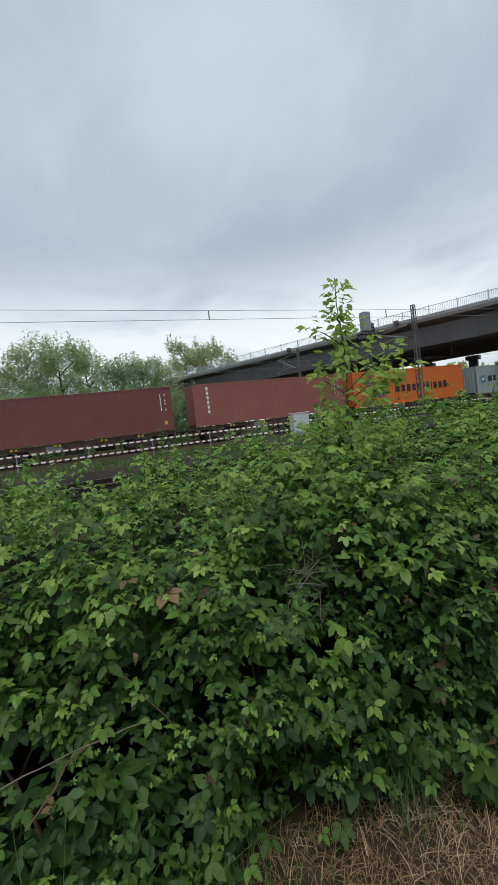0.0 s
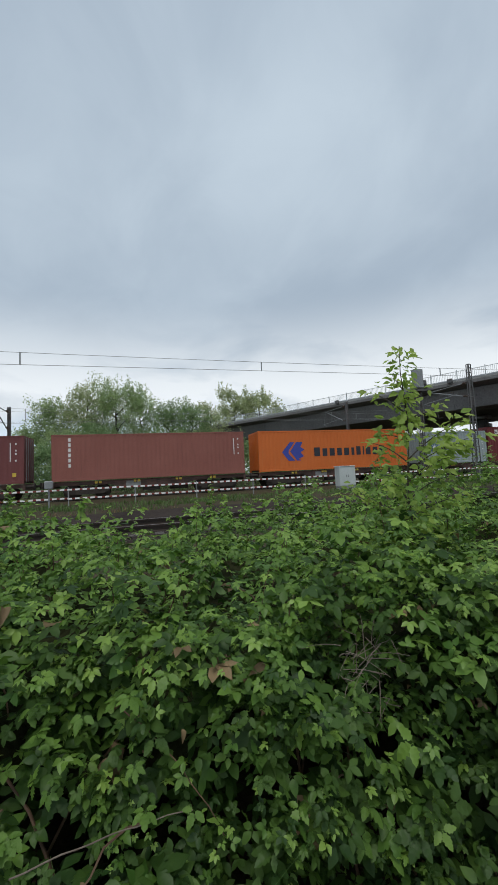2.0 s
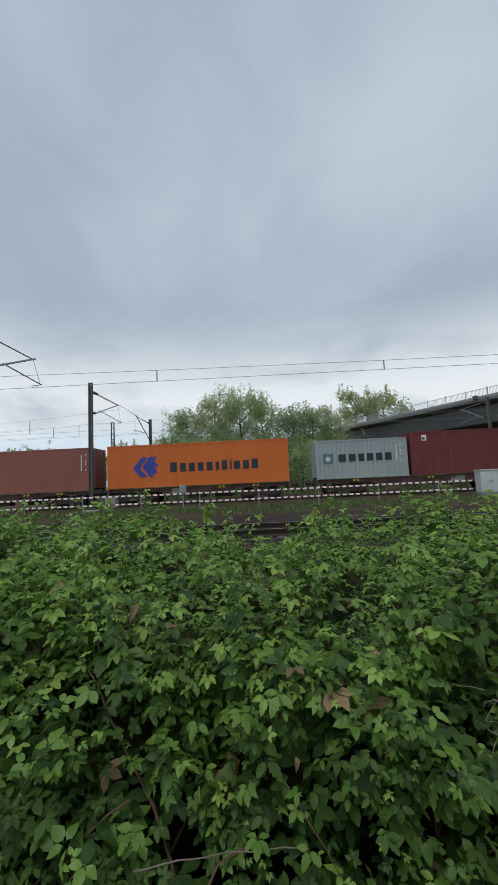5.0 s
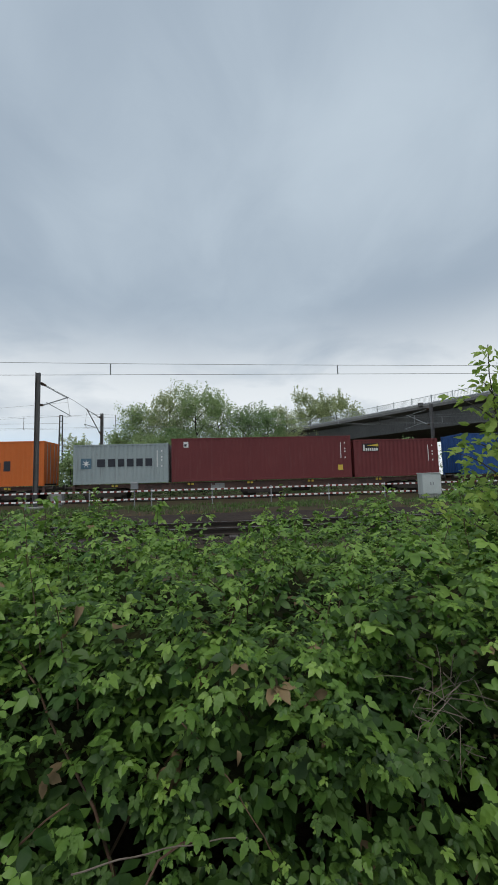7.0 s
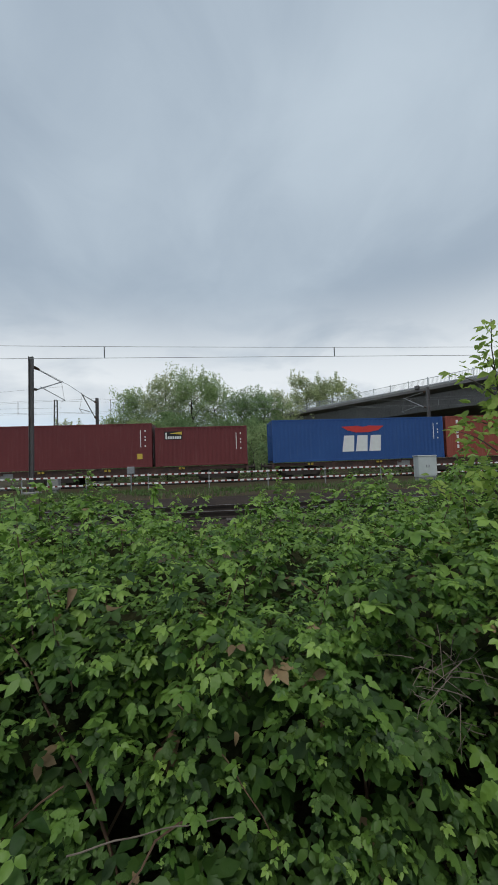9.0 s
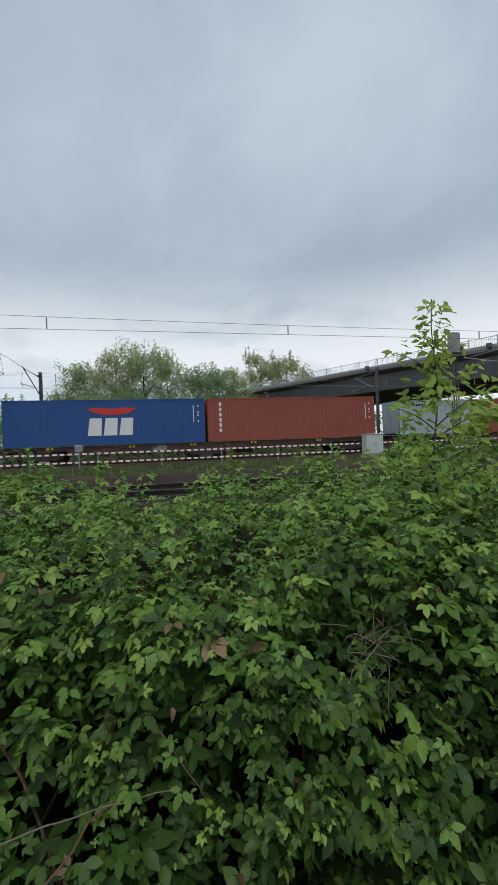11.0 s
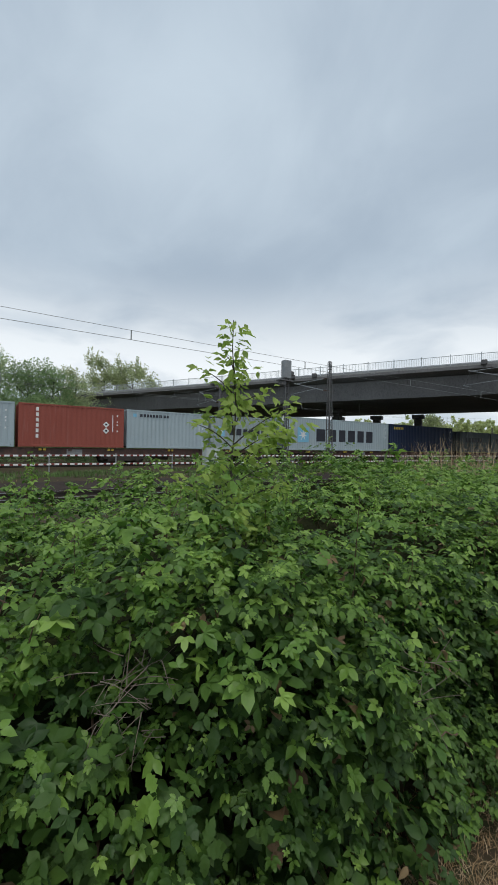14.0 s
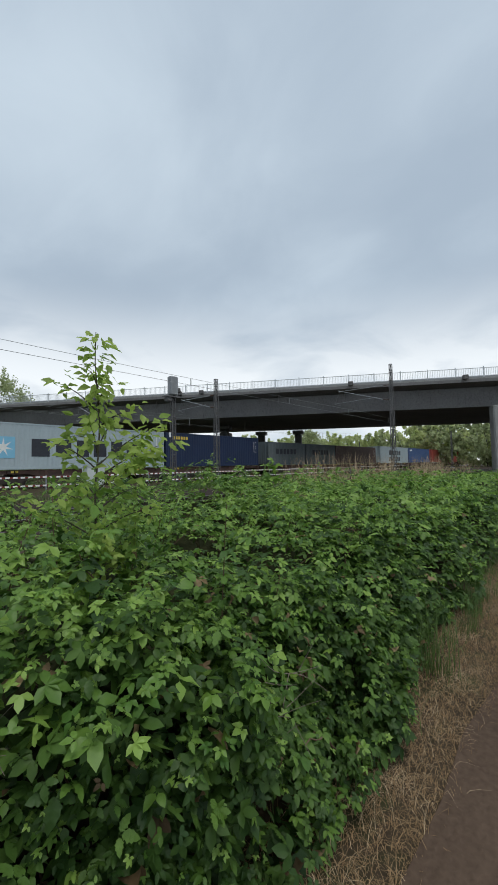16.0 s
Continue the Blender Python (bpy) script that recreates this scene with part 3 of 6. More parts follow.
def train_load():
    c = container(L40, HC, P_MAROON, AT["maroon"], "maroon forty-foot steel shipping container with white code marks")
    codes(c, L40, HC)
    plate(c, L40 - 0.62, 0.42, L40 - 0.42, 0.66, M_YELLOW, "label_plate", label="small yellow label")
    c = container(L40, HC, P_BROWN, AT["brown"], "faded red-brown forty-foot shipping container with scuffed lower edge")
    column(c, 0.95, HC - 0.22, 6, 0.22, M_WHITE)
    codes(c, L40, HC)
    c = container(L40, HC, P_ORANGE, AT["orange"], "bright orange forty-foot shipping container with dark blue lettering")
    bm = bmesh.new()
    x, z = 1.75, 0.72
    prism(bm, [(x, z + 0.62), (x + 0.62, z + 1.34), (x + 0.98, z + 1.34), (x + 0.50, z + 0.72), (x + 0.50, z + 0.52), (x + 0.98, z), (x + 0.48, z)], -0.001, 0.006)
    prism(bm, [(x + 0.62, z + 0.68), (x + 1.12, z + 1.34), (x + 1.62, z + 1.34), (x + 1.42, z + 0.98), (x + 1.74, z + 0.78), (x + 1.42, z + 0.60), (x + 1.66, z + 0.30), (x + 1.25, z + 0.12), (x + 1.42, z), (x + 1.12, z)], -0.001, 0.006)
    part("logo", bm, M_LOGOBLUE, c, "blue arrow-like emblem")
    word(c, 4.25, 0.98, 0.56, (0.95, 0.8, 0.85, 0.8, 0.85, 0.5, 0.75, 0.22, 0.85, 0.8, 0.85), M_CHAR, tall=(0, 6, 7, 10), gap=0.24, label="dark lettering blocks")
    c = container(L20, SD, P_GREY, AT["grey20"], "weathered grey twenty-foot shipping container with dark lettering")
    star(c, 0.48, 1.02, 0.66, M_TEAL, M_WHITE)
    word(c, 1.50, 1.12, 0.50, (1.15, 1.05, 0.9, 1.0, 0.95, 1.0), M_CHAR, gap=0.22, label="dark lettering blocks")
    codes(c, L20, SD)
    c = container(L40, HC, P_DARKRED, AT["darkred"], "dark red forty-foot shipping container with a small white emblem")
    plate(c, 0.80, HC - 0.62, 1.12, HC - 0.24, M_WHITE, "logo_square")
    plate(c, 0.85, HC - 0.55, 1.00, HC - 0.40, M_CHAR, "logo_mark", proud=0.010)
    codes(c, L40, HC)
    plate(c, L40 - 0.95, 0.55, L40 - 0.62, 0.90, M_YELLOW, "label_plate", label="yellow label plate")
    c = container(L20, SD, P_DARKRED, AT["red20"], "dark red twenty-foot shipping container with a black and yellow emblem plate")
    plate(c, 0.62, SD - 0.82, 1.78, SD - 0.28, M_BLACK, "logo_square")
    bm = bmesh.new()
    prism(bm, [(0.95, SD - 0.42), (1.76, SD - 0.30), (1.76, SD - 0.50)], -0.008, -0.002)
    part("logo_beam", bm, M_YELLOW, c, "yellow wedge")
    for i in range(6):
        part("letter_block", boxed(0.84 + i * 0.15, -0.008, SD - 0.78, 0.95 + i * 0.15, -0.002, SD - 0.60), M_WHITE, c, "white letter block")
    part("logo_mark", boxed(0.68, -0.008, SD - 0.78, 0.78, -0.002, SD - 0.36), M_WHITE, c)
    codes(c, L20, SD)
    c = container(L40, HC, P_BLUE, AT["blue"], "blue forty-foot shipping container with white block lettering under a red sweep")
    x, z = 4.85, 0.62
    for k in range(3):
        blk = prism(bmesh.new(), [(x + k * 0.95 - 0.02, z), (x + k * 0.95 + 0.14, z + 1.1), (x + k * 0.95 + 0.86, z + 1.1), (x + k * 0.95 + 0.80, z)], 0.000, 0.006)
        part("letter_block", blk, M_WHITE, c, "large white letter block")
    bm = bmesh.new()
    prism(bm, [(x - 0.05, z + 1.72), (x + 1.1, z + 1.76), (x + 1.5, z + 1.68), (x + 1.9, z + 1.76), (x + 3.0, z + 1.72), (x + 2.55, z + 1.42), (x + 1.9, z + 1.30), (x + 1.0, z + 1.30), (x + 0.4, z + 1.45)], 0.000, 0.006)
    part("logo_sweep", bm, M_RED, c, "red winged sweep")
    codes(c, L40, HC)
    c = container(L40, HC, P_RUST, AT["rust"], "rust-red forty-foot shipping container with a white column of lettering")
    column(c, 0.78, HC - 0.28, 6, 0.24, M_WHITE)
    codes(c, L40, HC)
    for key in ("line_a", "line_b"):
        c = container(L20, SD, P_PALE, AT[key], "pale grey-blue twenty-foot shipping container with small dark lettering", doors="right")
        plate(c, 0.42, SD - 0.48, 0.64, SD - 0.26, M_SKYBLUE, "logo_square")
        word(c, 0.88, SD - 0.46, 0.19, (1.1, 1.0, 0.9, 0.95, 0.95, 1.0, 0.3, 0.75, 0.22, 0.9, 0.85), M_CHAR, gap=0.2, label="small dark lettering blocks")
        codes(c, L20, SD)
    c = container(L20, SD, P_RUST, AT["rust20"], "rust-red twenty-foot shipping container with white hazard diamonds")
    column(c, 0.90, SD - 0.22, 6, 0.22, M_WHITE)
    for z in (1.10, 1.50):
        bm = bmesh.new()
        prism(bm, [(4.72, z), (4.92, z + 0.2), (5.12, z), (4.92, z - 0.2)], 0.000, 0.006)
        part("hazard_diamond", bm, M_WHITE, c, "white hazard diamond")
        plate(c, 4.86, z - 0.05, 4.99, z + 0.07, M_CHAR, "hazard_mark", proud=0.010)
    codes(c, L20, SD)
    c = container(L20, SD, P_GREY, AT["grey20b"], "stained grey twenty-foot shipping container with a light-blue emblem")
    star(c, 0.50, 1.02, 0.72, M_SKYBLUE, M_WHITE)
    word(c, 1.62, 1.12, 0.50, (1.15, 1.05, 0.9, 1.0, 0.95, 1.0), M_CHAR, gap=0.22, label="dark lettering blocks")
    c = container(L45, HC, P_PALE, AT["pale45"], "pale grey forty-five-foot shipping container with a large light-blue emblem", doors="left")
    star(c, 1.20, 0.72, 1.30, M_SKYBLUE, M_WHITE)
    word(c, 3.45, 0.82, 1.12, (1.15, 1.05, 0.9, 1.0, 0.95, 1.0), M_CHAR, gap=0.2, label="large dark lettering blocks")
    codes(c, L45, HC)
    c = container(L40, HC, P_NAVY, AT["navy"], "navy blue forty-foot shipping container with small yellow lettering")
    word(c, 0.75, HC - 0.55, 0.26, (0.9, 0.9, 0.9, 0.9, 0.9, 0.9), M_YELLOW, gap=0.2, label="yellow lettering blocks")
    codes(c, L40, HC)
    for key in ("slate", "slate_b"):
        c = container(L25, SD, P_SLATE, AT[key], "slate grey swap body with faint dark lettering")
        word(c, 1.4, 1.25, 0.6, (1.1, 1.0, 0.9, 1.0, 0.95, 1.0), M_CHAR, gap=0.2, label="faint dark lettering blocks")
    c = container(L45, SD, P_UMBER, AT["umber"], "dark brown forty-five-foot shipping container")
    codes(c, L45, SD)
    c = container(L45, HC, P_PALE, AT["pale_far"], "pale grey forty-five-foot shipping container with two rows of dark lettering")
    word(c, 4.0, 1.45, 0.8, (1.15, 1.05, 0.9, 1.0, 0.95, 1.0), M_CHAR, gap=0.2)
    word(c, 4.0, 0.40, 0.7, (0.9, 0.9, 1.0, 0.8, 1.0, 0.95, 0.95), M_CHAR, gap=0.2)
    c = container(L45, HC, P_BLUE2, AT["blue_far"], "mid-blue forty-five-foot shipping container")
    plate(c, 0.9, HC - 0.6, 2.3, HC - 0.3, M_WHITE, "logo_square")
    c = container(L45, HC, P_RED2, AT["red_far"], "faded red forty-five-foot shipping container")
    plate(c, 6.2, 0.5, 10.2, 2.5, M_WHITE, "logo_square", label="large pale emblem panel")
    plate(c, 7.0, 1.2, 9.4, 1.8, M_SKYBLUE, "logo_mark", proud=0.010)
    c = container(L45, HC, P_RED2, AT["red_last"], "faded red forty-five-foot shipping container")
    codes(c, L45, HC)


def wheelset(parent, x):
    ws = empty("wheelset")
    ws.parent = parent
    for y in (0.50, 1.94):
        bm = bmesh.new()
        m = Matrix.Translation((0, y, 0)) @ Matrix.Rotation(radians(90), 4, "X")
        bmesh.ops.create_cone(bm, cap_ends=True, segments=20, radius1=0.46, radius2=0.46, depth=0.13, matrix=m)
        for k in range(5):
            a = k * math.tau / 5
            box(bm, 0.22 * math.cos(a) - 0.05, y - 0.085, 0.22 * math.sin(a) - 0.05, 0.22 * math.cos(a) + 0.05, y + 0.085, 0.22 * math.sin(a) + 0.05)
        part("wheel", bm, M_BOGIE, ws)
    part("axle", rod(bmesh.new(), (0, 0.4, 0), (0, 2.04, 0), 0.08, sides=8), M_BOGIE, ws)
    WHEELS.append((ws, x, RAIL_Z + 0.46 - FLOOR_Z))
    return ws


def wagon(u0, length, label, axles):
    """Skeletal container wagon: two fish-bellied sills, cross beams, bogies, buffers, yellow spigot flaps."""
    g = empty("container_wagon")
    tagged(g, label, "railway wagon", group="wagons of the train")
    rz = RAIL_Z - FLOOR_Z
    for y in (0.18, 2.12):
        bm = bmesh.new()
        prism(bm, [(0.2, -0.03), (length - 0.2, -0.03), (length - 0.2, -0.26), (length - 3.6, -0.28), (length - 4.6, -0.52), (4.6, -0.52), (3.6, -0.28), (0.2, -0.26)], y, y + 0.13)
        part("side_sill", bm, M_WAGON, g)
    n = int(length / 2.2)
    for i in range(n + 1):
        x = 0.3 + (length - 0.6) * i / n
        part("cross_beam", boxed(x - 0.1, 0.10, -0.24, x + 0.1, 2.33, -0.05), M_WAGON, g)
    for x in (0.2, length - 0.35):
        part("head_stock", boxed(x, 0.05, -0.40, x + 0.15, 2.38, -0.02, 0.01), M_WAGON, g)
        for y in (0.35, 2.08):
            bm = rod(bmesh.new(), (x - 0.45 if x < 1 else x + 0.15, y, -0.2), (x if x < 1 else x + 0.6, y, -0.2), 0.09, sides=10)
            rod(bm, (x - 0.50 if x < 1 else x + 0.55, y, -0.2), (x - 0.45 if x < 1 else x + 0.62, y, -0.2), 0.22, sides=14)
            part("buffer", bm, M_BOGIE, g)
    part("brake_box", boxed(length * 0.44, 0.30, -0.80, length * 0.44 + 1.1, 0.9, -0.5, 0.02), M_BOGIE, g)
    part("air_tank", rod(bmesh.new(), (length * 0.58, 0.7, -0.62), (length * 0.58 + 1.2, 0.7, -0.62), 0.18, sides=12), M_BOGIE, g)
    part("sign_plate", boxed(length * 0.36, 0.155, -0.46, length * 0.36 + 0.9, 0.172, -0.12), M_PALECONC, g, "pale lettering plate")
    for xb in axles:
        bogie = empty("bogie")
        bogie.parent = g
        for y in (0.18, 2.16):
            bm = bmesh.new()
            prism(bm, [(xb - 1.35, rz + 0.62), (xb - 0.55, rz + 0.68), (xb + 0.55, rz + 0.68), (xb + 1.35, rz + 0.62), (xb + 1.35, rz + 0.45), (xb + 0.45, rz + 0.30), (xb - 0.45, rz + 0.30), (xb - 1.35, rz + 0.45)], y, y + 0.10)
            for dx in (-0.9, 0.9):
                box(bm, xb + dx - 0.17, y - 0.06, rz + 0.32, xb + dx + 0.17, y + 0.12, rz + 0.62)
            part("bogie_frame", bm, M_BOGIE, bogie)
        part("bolster", boxed(xb - 0.3, 0.2, rz + 0.45, xb + 0.3, 2.24, rz + 0.80), M_BOGIE, bogie)
        for dx in (-0.9, 0.9):
            wheelset(g, xb + dx)
    for i in range(1, n):
        if i % 2 or n < 6:
            x = 0.9 + (length - 1.8) * i / n + 0.4 * math.sin(i * 5.0)
            for d in (0.0, 0.24):
                part("spigot_flap", boxed(x + d, 0.09, -0.20, x + d + 0.16, 0.178, -0.06, 0.01), M_YELLOW, g, "yellow folding spigot")
    MOVING.append((g, u0, FACE_Y, FLOOR_Z))
    return g


def train_wagons():
    groups = [("maroon", "maroon"), ("brown", "brown"), ("orange", "orange"), ("grey20", "red20"), ("blue", "rust"), ("line_a", "grey20b"),
              ("pale45", "navy"), ("slate", "umber"), ("pale_far", "blue_far"), ("red_far", "red_last")]
    size = {u[0]: u[1] for u in UNITS}
    for a, b in groups:
        u0, u1 = AT[a] - 0.25, AT[b] + size[b] + 0.25
        le = u1 - u0
        axles = (2.2, le - 2.2) if le < 15 else (2.2, le / 2, le - 2.2)
        wagon(u0, le, "rust-brown skeletal container wagon with yellow spigots", axles)


train_load()
train_wagons()


# ---------------------------------------------------------------- road bridge
def bridge():
    """Oblique road bridge: its axis runs at 28 degrees to the y axis. Local x along the bridge (away from the viewer's right
    to the far left), local y across it (near edge at 0), z up."""
    b = empty("road_bridge")
    tagged(b, "grey concrete road bridge with railings crossing high over the tracks", "bridge")
    a = radians(62)
    # near-edge foot of the perpendicular from the viewer
    foot = Vector((math.sin(a) * 43.0 - 0.4, math.cos(a) * 43.0, 0))
    ux = Vector((-math.cos(a), math.sin(a), 0))
    uy = Vector((math.sin(a), math.cos(a), 0))
    m = Matrix((( ux.x, uy.x, 0, foot.x), (ux.y, uy.y, 0, foot.y), (0, 0, 1, 0), (0, 0, 0, 1)))
    b.matrix_basis = m
    x0, x1, wide = -60.0, 110.0, 23.0
    soffit, top = 6.45, 9.05

    def strip(name, prof, material, label=""):
        bm = bmesh.new()
        n = 34
        cols = [[bm.verts.new((x0 + (x1 - x0) * i / n, y, z)) for y, z in prof] for i in range(n + 1)]
        for p, q in zip(cols, cols[1:]):
            for j in range(len(prof)):
                k = (j + 1) % len(prof)
                bm.faces.new((p[j], p[k], q[k], q[j]))
        bm.faces.new(cols[0])
        bm.faces.new(cols[-1][::-1])
        return part(name, bm, material, b, label)

    strip("deck", [(0.0, top - 0.30), (0.0, top), (wide, top), (wide, top - 0.30), (wide - 1.5, top - 0.62), (1.5, top - 0.62)], M_CONCRETE)
    strip("edge_girder", [(1.55, soffit), (1.15, top - 0.66), (2.6, top - 0.66), (2.6, soffit)], M_CONCRETE)
    strip("edge_girder", [(wide - 2.6, soffit), (wide - 2.6, top - 0.66), (wide - 1.15, top - 0.66), (wide - 1.55, soffit)], M_CONCRETE)
    strip("box_girder", [(2.62, soffit + 0.05), (2.62, top - 0.70), (wide - 2.62, top - 0.70), (wide - 2.62, soffit + 0.05)], M_CONCRETE)
    strip("kerb", [(0.02, top + 0.004), (0.02, top + 0.16), (0.5, top + 0.16), (0.5, top + 0.004)], M_PALECONC, "pale concrete kerb")
    strip("kerb", [(wide - 0.5, top + 0.004), (wide - 0.5, top + 0.16), (wide - 0.02, top + 0.16), (wide - 0.02, top + 0.004)], M_PALECONC, "pale concrete kerb")
    for y in (0.14, wide - 0.14):
        r = empty("railing")
        r.parent = b
        rt = top + 1.12
        part("hand_rail", boxed(x0, y - 0.035, rt - 0.05, x1, y + 0.035, rt, 0.01), M_RAILPAINT, r)
        part("bottom_rail", boxed(x0, y - 0.02, top + 0.27, x1, y + 0.02, top + 0.30), M_RAILPAINT, r)
        bm = bmesh.new()
        x = x0
        while x < x1:
            box(bm, x - 0.011, y - 0.011, top + 0.29, x + 0.011, y + 0.011, rt - 0.03)
            x += 0.16
        tagged(part("baluster_infill", bm, M_RAILPAINT, r), kind="stuff")
        me = bpy.data.meshes.new("railing_post")
        bm = boxed(-0.035, -0.04, 0, 0.035, 0.04, 1.14)
        bm.to_mesh(me)
        bm.free()
        me.materials.append(M_RAILPAINT)
        x = x0 + 1
        while x < x1:
            ob = new("railing_post", me)
            ob.parent = r
            ob.location = (x, y, top + 0.10)
            x += 2.6
    # crash barrier of the carriageway seen through the railing
    part("crash_barrier", boxed(x0, 2.35, top + 0.45, x1, 2.45, top + 0.78, 0.02), M_GALV, b, "galvanised crash barrier")
    # small flood lights on the edge
    for x in (-25.5, -13.0, -2.0, 14.4, 17.0, 28.0):
        lamp = part("edge_box", boxed(x - 0.25, -0.42, top - 0.04, x + 0.25, -0.08, top + 0.40, 0.04), M_DARKSTEEL, b, "dark box fixed to the bridge edge")
        part("bracket", boxed(x - 0.05, -0.10, top - 0.1, x + 0.05, 0.02, top + 0.1), M_DARKSTEEL, lamp)
    # weep pipes on the fascia
    for i in range(14):
        x = -38 + i * 7.3
        part("drain_pipe", rod(bmesh.new(), (x, 0.9, top - 1.35), (x, 0.9, top - 0.5), 0.05, sides=6), M_DARKSTEEL, b)
    return b, m


BRIDGE, BRIDGE_M = bridge()


def pier(x, y, w, d, label_mat, cap=True):
    bm = bmesh.new()
    box(bm, -w / 2, -d / 2, -0.8, w / 2, d / 2, 5.9 if cap else 6.445, 0.12)
    if cap:
        box(bm, -w / 2 - 0.35, -d / 2 - 0.3, 5.9, w / 2 + 0.35, d / 2 + 0.3, 6.46, 0.05)
    ob = part("pier", bm, label_mat, BRIDGE)
    ob.matrix_basis = BRIDGE_M.inverted() @ Matrix.Translation((x, y, 0)) @ Matrix.Rotation(radians(28), 4, "Z")
    return ob


pier(52.6, 41.6, 1.3, 1.1, M_CONCRETE)
pier(55.6, 36.2, 1.25, 1.1, M_CONCRETE)
pier(49.6, 47.0, 1.3, 1.1, M_CONCRETE)
pier(62.0, 8.05, 2.6, 1.6, M_PALECONC)
pier(46.2, 6.4, 1.2, 1.2, M_PALECONC, cap=False)
pier(40.5, 38.6, 1.2, 1.0, M_CONCRETE)


# ---------------------------------------------------------------- masts and wires
def lattice(bm, x, y, z0, z1, w0, w1, bays):
    """Four angle legs with ladder battens and diagonals."""
    def at(k, f):
        w = w0 + (w1 - w0) * f
        sx, sy = ((-1, -1), (1, -1), (1, 1), (-1, 1))[k]
        return (x + sx * w / 2, y + sy * w / 2 * 0.7, z0 + (z1 - z0) * f)
    for k in range(4):
        rod(bm, at(k, 0), at(k, 1), 0.042, 0.036, 4)
    for i in range(bays + 1):
        f = i / bays
        for k in range(4):
            rod(bm, at(k, f), at((k + 1) % 4, f), 0.022, sides=4)
        if i < bays:
            g = (i + 1) / bays
            rod(bm, at(1, f), at(2, g), 0.016, sides=4)
            rod(bm, at(3, f), at(0, g), 0.016, sides=4)
    return bm


def insulator(parent, a, b):
    bm = bmesh.new()
    a, b = Vector(a), Vector(b)
    rod(bm, a, b, 0.03, sides=6)
    for i in range(5):
        f = 0.15 + 0.16 * i
        p, q = a.lerp(b, f), a.lerp(b, f + 0.05)
        rod(bm, p, q, 0.075, sides=8)
    return part("insulator", bm, M_INSUL, parent, "brown ribbed insulator")


def cantilever(parent, x, ym, yw, z_low, z_up, material):
    """Swinging bracket from the mast at ym to the wire at yw: tube, stay and registration arm."""
    s = 1 if yw > ym else -1
    ins = ym + s * 0.75
    insulator(parent, (x, ym + s * 0.12, z_low), (x, ins, z_low + 0.1))
    insulator(parent, (x, ym + s * 0.12, z_up), (x, ins, z_up))
    bm = bmesh.new()
    rod(bm, (x, ins, z_low + 0.1), (x, yw + s * 0.15, z_up + 0.10), 0.036, sides=6)
    rod(bm, (x, ins, z_up), (x, yw, z_up + 0.02), 0.028, sides=6)
    part("bracket_tube", bm, material, parent)
    bm = bmesh.new()
    rod(bm, (x, ins + s * 0.5, z_low + 0.35), (x, yw + s * 0.6, z_low + 0.20), 0.026, sides=6)
    rod(bm, (x, yw + s * 0.6, z_low + 0.20), (x, yw - s * 0.1, z_low - 0.02), 0.016, sides=5)
    rod(bm, (x, yw, z_up), (x, yw + s * 0.5, z_low + 0.2), 0.010, sides=4)
    part("registration_arm", bm, material, parent)


def mast(name, x, y, top, style, label, arm=None, material=None):
    g = empty(name)
    tagged(g, label, "catenary mast", group="catenary masts")
    material = material or M_DARKSTEEL
    if style == "beam":
        bm = boxed(x - 0.10, y - 0.014, -0.5, x + 0.10, y + 0.014, top)
        box(bm, x - 0.105, y - 0.11, -0.5, x - 0.085, y + 0.11, top)
        box(bm, x + 0.085, y - 0.11, -0.5, x + 0.105, y + 0.11, top)
        part("post", bm, material, g)
    else:
        part("lattice_post", lattice(bmesh.new(), x, y, -0.5, top, 0.44, 0.24, 14), material, g)
    part("foundation", boxed(x - 0.4, y - 0.4, -0.9, x + 0.4, y + 0.4, -0.28, 0.04), M_PALECONC, g)
    if arm:
        cantilever(g, x, y, *arm, M_GALV)
    return g


mast("catenary_mast", -10.38, 23.0, 7.27, "beam", "dark grey steel beam catenary mast beside the tracks", (27.6, 5.45, 6.75))
mast("catenary_mast", -9.56, 33.0, 6.60, "beam", "grey steel catenary mast behind the train", (29.2, 4.9, 6.2))
mast("catenary_mast", -15.36, 40.0, 7.67, "lattice", "far lattice catenary mast behind the train")
mast("catenary_mast", 23.30, 23.2, 8.10, "lattice", "grey lattice steel catenary mast before the bridge", (27.5, 5.75, 6.8))
mast("catenary_mast", 33.60, 12.35, 9.35, "lattice", "tall grey lattice catenary mast close to the bridge", (17.2, 6.3, 7.6))
mast("catenary_mast", 18.20, 32.2, 6.95, "beam", "dark steel mast under the bridge edge", (36.4, 5.2, 6.6))
mast("catenary_mast", 96.0, 44.0, 6.4, "lattice", "distant lattice mast beyond the bridge")
mast("catenary_mast", 90.0, 21.0, 7.2, "lattice", "distant lattice mast beyond the bridge")

# signal mast with a large grey sheet-metal box
sig = empty("signal_mast")
tagged(sig, "lattice signal mast with a tall grey metal box on top", "signal mast")
SX, SY = 18.9, 23.4
part("lattice_post", lattice(bmesh.new(), SX, SY, -0.5, 6.3, 0.34, 0.30, 12), M_DARKSTEEL, sig)
head = part("signal_box", boxed(SX - 0.34, SY - 0.25, 6.25, SX + 0.34, SY + 0.25, 7.65, 0.06), M_GALV, sig, "tall grey sheet-metal box")
part("signal_hood", boxed(SX + 0.34, SY - 0.2, 6.5, SX + 0.62, SY + 0.2, 6.85, 0.04), M_DARKSTEEL, head)
part("signal_platform", boxed(SX - 0.75, SY - 0.3, 6.05, SX + 0.45, SY + 0.3, 6.14), M_DARKSTEEL, sig)
